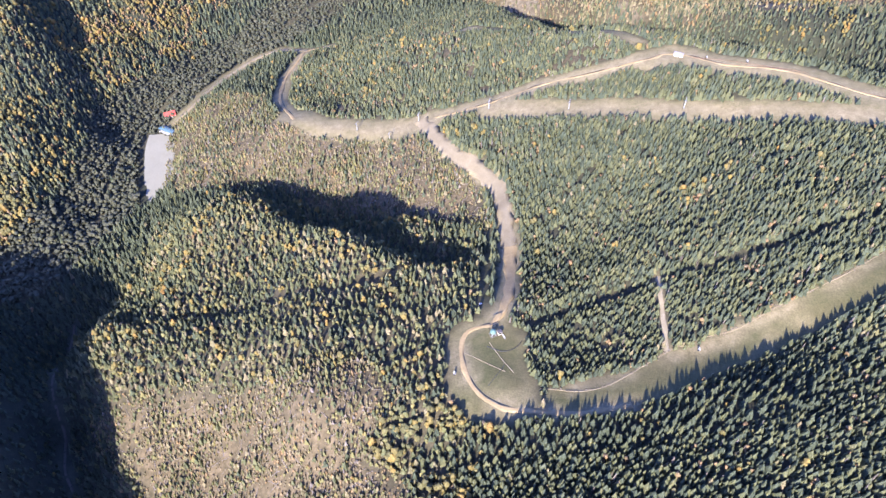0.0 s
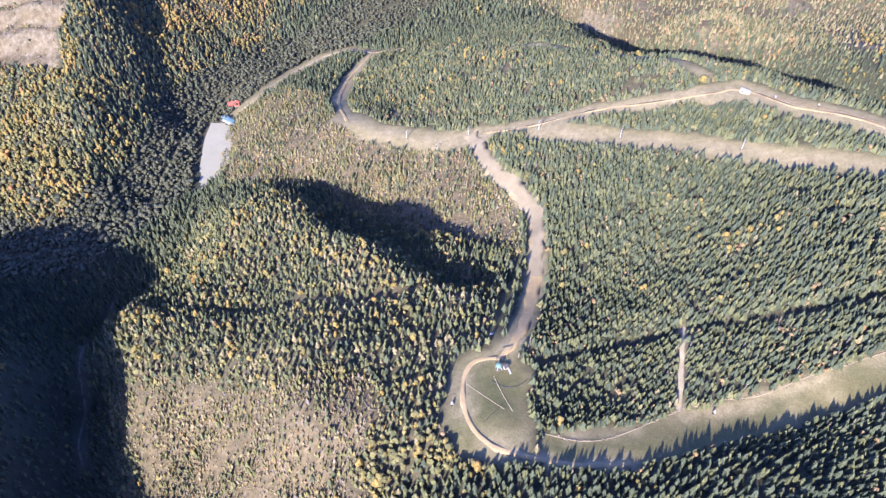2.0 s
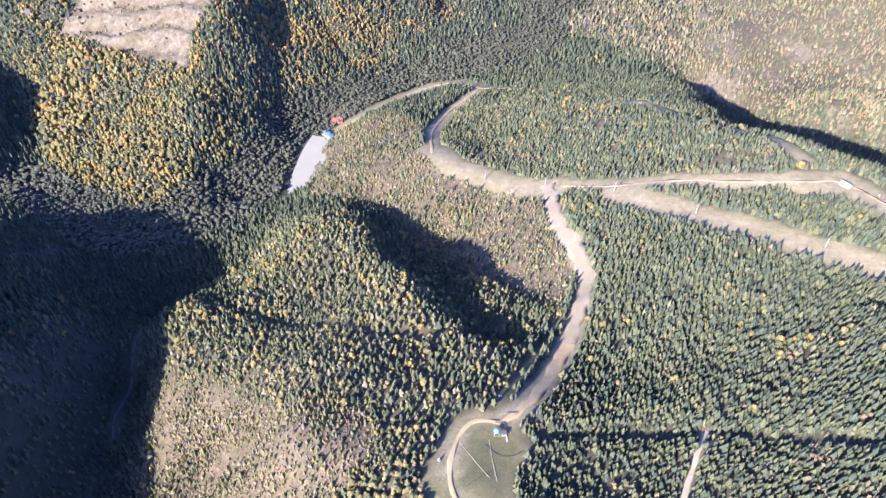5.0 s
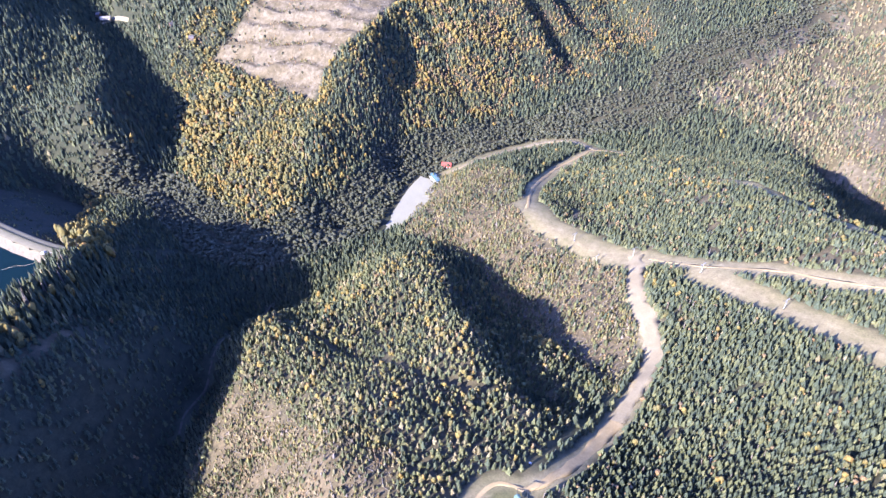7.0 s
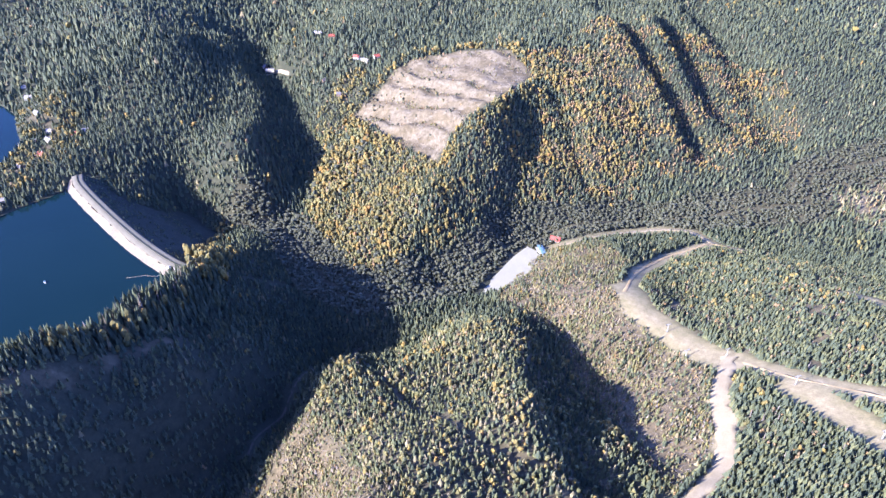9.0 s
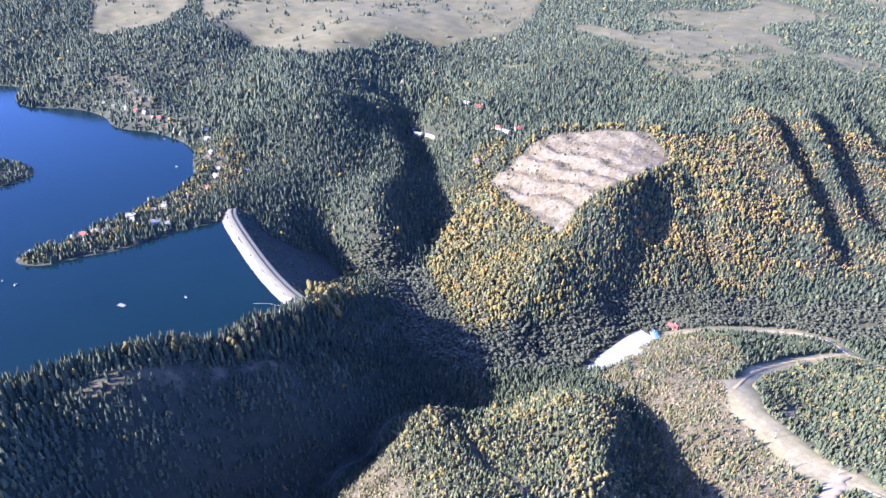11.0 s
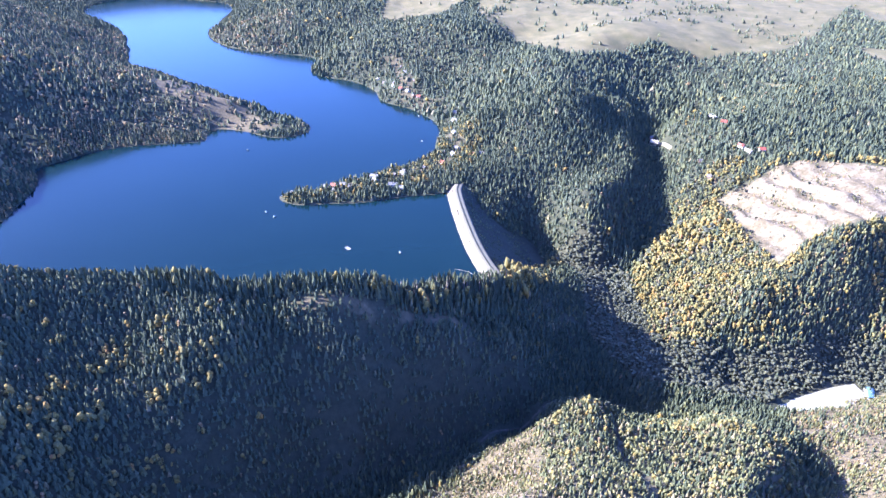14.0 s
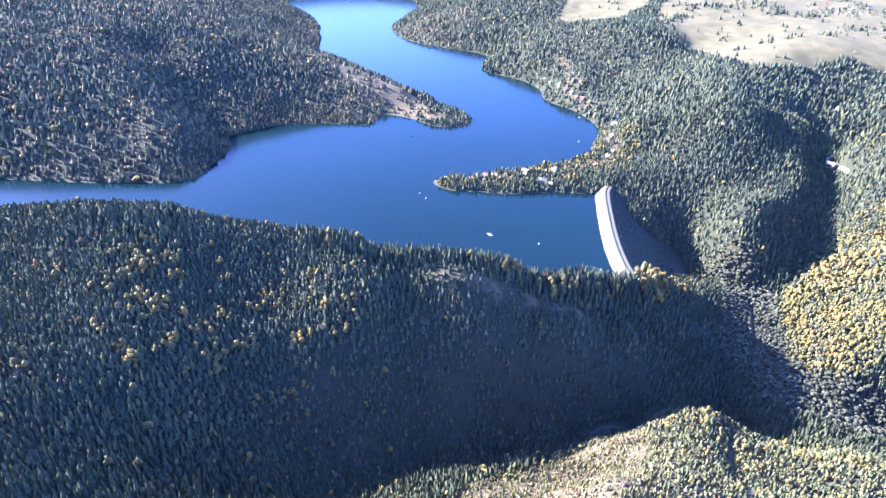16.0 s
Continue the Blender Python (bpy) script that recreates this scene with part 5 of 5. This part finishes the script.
upland_houses = [
    house("white upland farmhouse with a grey roof", 12, 8, 3.4, 6.8, WHITE, GREY_ROOF, "farmhouses on the upland meadow"),
    house("cream upland farmhouse with a red roof", 11, 8, 3.6, 7.2, CREAM, RED_ROOF, "farmhouses on the upland meadow"),
    house("dark timber barn on the upland meadow", 15, 8, 3.2, 7.0, WOOD, DARK_ROOF, "farmhouses on the upland meadow"),
]
put_houses(upland_houses, [(0, -2470, 1090, 20, 1), (1, -2500, 1130, 70, 1), (0, -2430, 1140, 110, 1), (2, -2396, 1155, 35, 1), (0, -2455, 1175, 60, 1), (1, -2530, 1180, 15, 1), (0, -2410, 1200, 80, 1), (2, -2560, 1240, 40, 1),
                           (0, -2480, 1235, 5, 1), (1, -2425, 1265, 50, 1), (0, -2510, 1300, 95, 1), (2, -2353, 1105, 25, 1), (0, -2380, 1230, 65, 1), (0, -2600, 1120, 30, 1), (1, -2620, 1190, 75, 1)])


# ---- the valley lift station and its neighbours ----
def valley_station():
    ob = thing("lift_station", -413, 847, -113.6, -30, "white lift station with a light blue vaulted roof", "building")
    ob.scale = (0.82, 0.82, 0.82)
    part("plinth", box(bmesh.new(), 0, 0, 0.1, 38, 13, 1.0, 0.1), CONCRETE, ob)
    hall = part("wall", box(bmesh.new(), 4, 0, 3.4, 26, 9.5, 5.8, 0.08), WHITE, ob)
    arc = [(5.9 * math.cos(a), 5.6 + 3.1 * math.sin(a)) for a in np.linspace(0.12, math.pi - 0.12, 11)]
    inner = [(y * 0.95, z - 0.35) for y, z in arc]
    bm = poly_prism(bmesh.new(), arc + inner[::-1], 29)
    bmesh.ops.translate(bm, verts=bm.verts[:], vec=(4, 0, 0))
    roof = part("roof", bm, BLUE_ROOF, ob, "light blue vaulted sheet roof")
    for k in range(7):
        part("rib", box(bmesh.new(), -8 + 4 * k, 0, 8.72, 0.25, 3.2, 0.14), WHITE, roof)
    for k in range(6):
        win = part("window", box(bmesh.new(), -6 + 4 * k, -4.78, 3.6, 3.0, 0.12, 2.4, 0.03), DARK_METAL, hall)
        part("pane", box(bmesh.new(), -6 + 4 * k, -4.86, 3.6, 2.7, 0.08, 2.1), GLASS, win)
    part("door", box(bmesh.new(), 16, -4.8, 2.0, 1.8, 0.14, 3.0, 0.03), BLUE_ROOF, ob)
    bm = bmesh.new()
    tube(bm, (-14, -1, 0.5), (-14, -1, 4.4), 4.6, 4.6, 20)
    part("drum_house", bm, WHITE, ob, "round white drive housing")
    bm = bmesh.new()
    tube(bm, (-14, -1, 4.4), (-14, -1, 5.6), 5.0, 2.6, 20)
    part("drum_roof", bm, BLUE_ROOF, ob)
    part("canopy", box(bmesh.new(), 2, -8.0, 4.6, 24, 5.2, 0.3, 0.06), WHITE, ob, "flat white entrance canopy")
    for k in range(5):
        part("post", tube(bmesh.new(), (-8 + 5 * k, -10.2, 0.0), (-8 + 5 * k, -10.2, 4.5), 0.16), STEEL, ob)
    return ob


valley_station()
inn = house("white inn with a bright red tiled roof beside the gravel road", 16, 11, 4.4, 9.4, WHITE, paint("bright_red_tiles", (0.30, 0.06, 0.045), 0.7), "", "inn", True)
inn.matrix_basis = pose(-421, 890, float(gz(np.array([-421.0]), np.array([890.0]))[0]) + 0.4, 0, 0, 24)
inn["category"] = "house"


def lift_pylon():
    ob = tagged(new("lift_pylon"), "pale steel lift pylon with a crossarm on the ski slope", "pylon", "lift pylons")
    part("footing", box(bmesh.new(), 0, 0, 0.1, 2.2, 2.2, 1.0, 0.1), CONCRETE, ob)
    part("tower", tube(bmesh.new(), (0, 0, 0.4), (0, 0, 11.6), 0.55, 0.34, 10), STEEL, ob)
    part("crossarm", box(bmesh.new(), 0, 0, 11.7, 0.5, 7.2, 0.5, 0.06), STEEL, ob)
    for s in (-1, 1):
        rack = part("sheave_rack", box(bmesh.new(), 0, s * 3.3, 11.2, 3.8, 0.25, 0.35, 0.05), DARK_METAL, ob)
        for k in range(4):
            part("sheave", tube(bmesh.new(), (-1.5 + k, s * 3.3 - 0.12, 11.45), (-1.5 + k, s * 3.3 + 0.12, 11.45), 0.28, 0.28, 10), DARK_METAL, rack)
    for k in range(9):
        part("rung", box(bmesh.new(), 0.58, 0, 1.6 + 1.1 * k, 0.3, 0.5, 0.06), STEEL, ob)
    return ob


pylon = lift_pylon()
for n, (x, y) in enumerate(((-110, 726), (-30, 714), (54, 678), (140, 644), (252, 606), (-66, 694))):
    m = pose(x, y, float(gz(np.array([float(x)]), np.array([float(y)]))[0]) - 0.1, 0, 0, -22)
    if n:
        copy_thing(pylon, m)
    else:
        pylon.matrix_basis = m


def clearing_station():
    z = float(gz(np.array([40.0]), np.array([320.0]))[0])
    ob = thing("drag_lift_station", 40, 320, z - 0.1, 25, "drag lift station with pale green drum and cream cabin", "lift")
    part("base", box(bmesh.new(), 0, 0, 0.2, 9, 5, 0.8, 0.08), CONCRETE, ob)
    part("drum", tube(bmesh.new(), (-2.2, 0, 4.1), (-2.2, 0, 5.4), 2.5, 2.1, 18), GREEN_PAINT, ob, "pale green drive drum")
    part("drum_cap", tube(bmesh.new(), (-2.2, 0, 5.4), (-2.2, 0, 6.1), 2.1, 0.7, 18), GREEN_PAINT, ob)
    for sx in (-1, 1):
        for sy in (-1, 1):
            part("leg", tube(bmesh.new(), (-2.2 + sx * 1.8, sy * 1.8, 0.4), (-2.2 + sx * 1.0, sy * 1.0, 4.3), 0.18, 0.16), STEEL, ob)
    cabin = part("cabin", box(bmesh.new(), 3.0, -1.2, 1.9, 3.2, 2.6, 2.8, 0.08), CREAM, ob)
    part("cabin_roof", box(bmesh.new(), 3.0, -1.2, 3.42, 3.8, 3.2, 0.25, 0.05), DARK_ROOF, cabin)
    part("window", box(bmesh.new(), 3.0, -2.52, 2.2, 2.2, 0.1, 1.1), GLASS, cabin)
    part("stair", box(bmesh.new(), 4.6, -5.0, 0.8, 1.2, 4.6, 0.25, 0.04), WHITE, ob, "white loading ramp")
    gantry = part("gantry_beam", box(bmesh.new(), 1, 4.5, 8.2, 8.0, 0.5, 0.6, 0.05), DARK_METAL, ob, "dark steel gantry")
    for sx in (-1, 1):
        part("gantry_leg", tube(bmesh.new(), (1 + sx * 3.8, 4.5, 0.2), (1 + sx * 3.6, 4.5, 8.2), 0.2, 0.16), DARK_METAL, gantry)
    return ob


clearing_station()


def small_station():
    z = float(gz(np.array([269.0]), np.array([704.0]))[0])
    ob = thing("lift_hut", 269, 704, z - 0.1, -30, "small white lift hut with a grey roof", "hut")
    part("wall", box(bmesh.new(), 0, 0, 1.9, 10, 5, 3.6, 0.06), WHITE, ob)
    part("roof", poly_prism(bmesh.new(), [(-3.2, 3.5), (0, 5.0), (3.2, 3.5), (3.2, 3.75), (0, 5.25), (-3.2, 3.75)], 11.2), GREY_ROOF, ob)
    part("door", box(bmesh.new(), 1, -2.55, 1.3, 1.1, 0.1, 2.2), DARK_METAL, ob)
    win = part("window", box(bmesh.new(), -2.4, -2.54, 2.1, 2.2, 0.1, 1.2), DARK_METAL, ob)
    part("pane", box(bmesh.new(), -2.4, -2.6, 2.1, 2.0, 0.08, 1.0), GLASS, win)
    part("loading_deck", box(bmesh.new(), 9, 0.5, 0.5, 9, 3.4, 0.5, 0.05), CONCRETE, ob)


small_station()


def slope_fence():
    """A low timber fence along the upper slope."""
    ob = tagged(new("timber_fence"), "low dark timber fence along the upper ski slope", "fence")
    line = resample([(280, 697), (310, 681), (345, 658), (385, 638)], 4.0)
    z = gz(line[:, 0], line[:, 1])
    for k in range(len(line)):
        part("post", box(bmesh.new(), line[k, 0], line[k, 1], z[k] + 0.55, 0.22, 0.22, 1.5), WOOD, ob)
    for k in range(len(line) - 1):
        for dz in (0.55, 1.05):
            part("rail", tube(bmesh.new(), (*line[k], z[k] + dz), (*line[k + 1], z[k + 1] + dz), 0.09, 0.09, 5), WOOD, ob)


slope_fence()


def snow_cannon():
    ob = tagged(new("snow_cannon"), "white snow cannon standing at the edge of the slope", "snow cannon", "snow cannons")
    part("sled", box(bmesh.new(), 0, 0, 0.25, 2.2, 1.5, 0.3, 0.05), DARK_METAL, ob)
    part("stand", tube(bmesh.new(), (0, 0, 0.3), (0, 0, 1.7), 0.16, 0.12), STEEL, ob)
    barrel = part("barrel", tube(bmesh.new(), (-0.9, 0, 1.8), (1.1, 0, 2.3), 0.75, 0.6, 14), BOAT_WHITE, ob)
    part("fan_grille", tube(bmesh.new(), (-0.96, 0, 1.78), (-0.9, 0, 1.8), 0.62, 0.62, 14), DARK_METAL, barrel)
    part("hood", box(bmesh.new(), 0, -0.9, 1.2, 1.2, 0.5, 1.1, 0.05), BOAT_WHITE, ob)
    return ob


gun = snow_cannon()
for n, (x, y, a) in enumerate(((296, 691, 40), (333, 670, 120), (30, 352, 200), (8, 283, 90), (188, 298, 60), (317, 377, 10))):
    m = pose(x, y, float(gz(np.array([float(x)]), np.array([float(y)]))[0]) - 0.05, 0, 0, a)
    if n:
        copy_thing(gun, m)
    else:
        gun.matrix_basis = m


def ground_pipe(pts, r, mat, label):
    """A pipe or beam laid over the ground."""
    c = resample(pts, 3.0)
    z = gz(c[:, 0], c[:, 1]) + r * 0.7
    bm = bmesh.new()
    rings = []
    for k in range(len(c)):
        d = c[min(k + 1, len(c) - 1)] - c[max(k - 1, 0)]
        n = np.array([-d[1], d[0]]) / np.linalg.norm(d)
        rings.append([bm.verts.new((c[k, 0] + n[0] * r * math.cos(t), c[k, 1] + n[1] * r * math.cos(t), z[k] + r * math.sin(t))) for t in np.arange(6) * math.pi / 3])
    for a, b in zip(rings, rings[1:]):
        for k in range(6):
            bm.faces.new((a[k], a[(k + 1) % 6], b[(k + 1) % 6], b[k]))
    me = bpy.data.meshes.new("water_pipe")
    bm.to_mesh(me)
    bm.free()
    me.materials.append(mat)
    tagged(new("water_pipe", me), label, "pipe")


ground_pipe([(35, 312), (42, 298), (51, 282)], 0.25, TRACK, "pale water pipe laid across the clearing")
ground_pipe([(16, 303), (30, 293), (45, 283)], 0.2, TRACK, "thin pale water pipe laid over the grass")
ground_pipe([(46, 291), (40, 282), (32, 271)], 0.18, DARK_METAL, "dark hose laid across the grassy clearing")
ground_pipe([(33, 308), (44, 303), (54, 306), (60, 313)], 0.25, DARK_METAL, "dark hose coiled below the lift station")


# ---- on the lake ----
def boat(label, group, length=5.6):
    ob = tagged(new("boat"), label, "boat", group)
    bm = bmesh.new()
    rows = []
    for u in np.linspace(0, 1, 9):
        w = 1.35 * math.sin(math.pi * min(1, 0.25 + 0.75 * (1 - u)) * 0.62) * (1 - u**3.2)
        x = (u - 0.5) * length
        rows.append([bm.verts.new((x, s * w * f, z + 0.35 * u)) for s, f, z in ((-1, 1, 0.85), (-1, 0.75, -0.15), (0, 0, -0.4), (1, 0.75, -0.15), (1, 1, 0.85))])
    for a, b in zip(rows, rows[1:]):
        for k in range(4):
            bm.faces.new((a[k], b[k], b[k + 1], a[k + 1]))
        bm.faces.new((a[0], a[4], b[4], b[0]))
    bm.faces.new(rows[0])
    bmesh.ops.remove_doubles(bm, verts=bm.verts[:], dist=0.01)
    bmesh.ops.recalc_face_normals(bm, faces=bm.faces[:])
    part("hull", bm, BOAT_WHITE, ob)
    cabin = part("cabin", box(bmesh.new(), -0.6, 0, 1.5, length * 0.42, 1.9, 1.4, 0.12), BOAT_WHITE, ob)
    part("windscreen", box(bmesh.new(), -0.6 + length * 0.215, 0, 1.7, 0.1, 1.6, 0.7), GLASS, cabin)
    part("canopy", box(bmesh.new(), -0.9, 0, 2.35, length * 0.5, 2.3, 0.14, 0.04), BLUE_ROOF, ob)
    return ob


ferry = boat("white motor boat lying on the lake", "boats on the lake")
for n, (x, y, a) in enumerate(((-1206, -136, 75), (-846, -34, 130), (-1432, 262, 30), (-868, -52, 200), (-690, 186, 10), (-1330, -70, 95), (-1345, -150, 80), (-1372, -215, 60), (-936, -30, 60), (-918, 0, 20), (-905, 40, 100), (-1236, 258, 40))):
    m = pose(x, y, 0.05, 0, 0, a)
    if n:
        copy_thing(ferry, m)
    else:
        ferry.matrix_basis = m


def raft():
    ob = thing("pontoon", -712, 101, 0.0, 35, "weathered grey timber pontoon raft floating on the lake", "raft")
    for k in range(8):
        part("plank", box(bmesh.new(), -5.25 + 1.5 * k, 0, 0.45, 1.4, 6.5, 0.14), GREY_ROOF, ob)
    for s in (-1, 1):
        part("float", tube(bmesh.new(), (-6, s * 2.4, 0.05), (6, s * 2.4, 0.05), 0.5, 0.5, 10), DARK_METAL, ob)


raft()


def intake():
    """The gate house of the dam at its southern end."""
    ob = thing("gate_house", -600, 316, 4.0, 10, "round white gate house with footbridge beside the dam", "building")
    part("tower", tube(bmesh.new(), (0, 0, -8), (0, 0, 6), 3.2, 3.0, 18), CONCRETE, ob)
    part("roof", tube(bmesh.new(), (0, 0, 6), (0, 0, 7.4), 3.5, 1.0, 18), WHITE, ob)
    deck = part("bridge_deck", box(bmesh.new(), 8, 3.4, 4.6, 14, 2.4, 0.4, 0.04, 24), CONCRETE, ob)
    for s in (-1, 1):
        part("railing", box(bmesh.new(), 8 - s * 0.45, 3.4 + s * 1.05, 5.4, 14, 0.1, 1.0, 0, 24), STEEL, deck)
    for k in range(3):
        part("window", box(bmesh.new(), 3.12 * math.cos(2 + k), 3.12 * math.sin(2 + k), 4.2, 0.9, 0.9, 1.2), GLASS, ob)


intake()


def boom():
    ob = thing("floating_boom", -604, 306, 0.0, 0, "pale floating boom strung across the water by the dam", "boom")
    for k in range(16):
        part("float", tube(bmesh.new(), (-1.6 * k, -2.2 * k - 2.2 * math.sin(k * 0.5), 0.12), (-1.6 * k - 1.2, -2.2 * k - 1.7 - 2.2 * math.sin(k * 0.5 + 0.4), 0.12), 0.2, 0.2, 8), CREAM, ob)


boom()
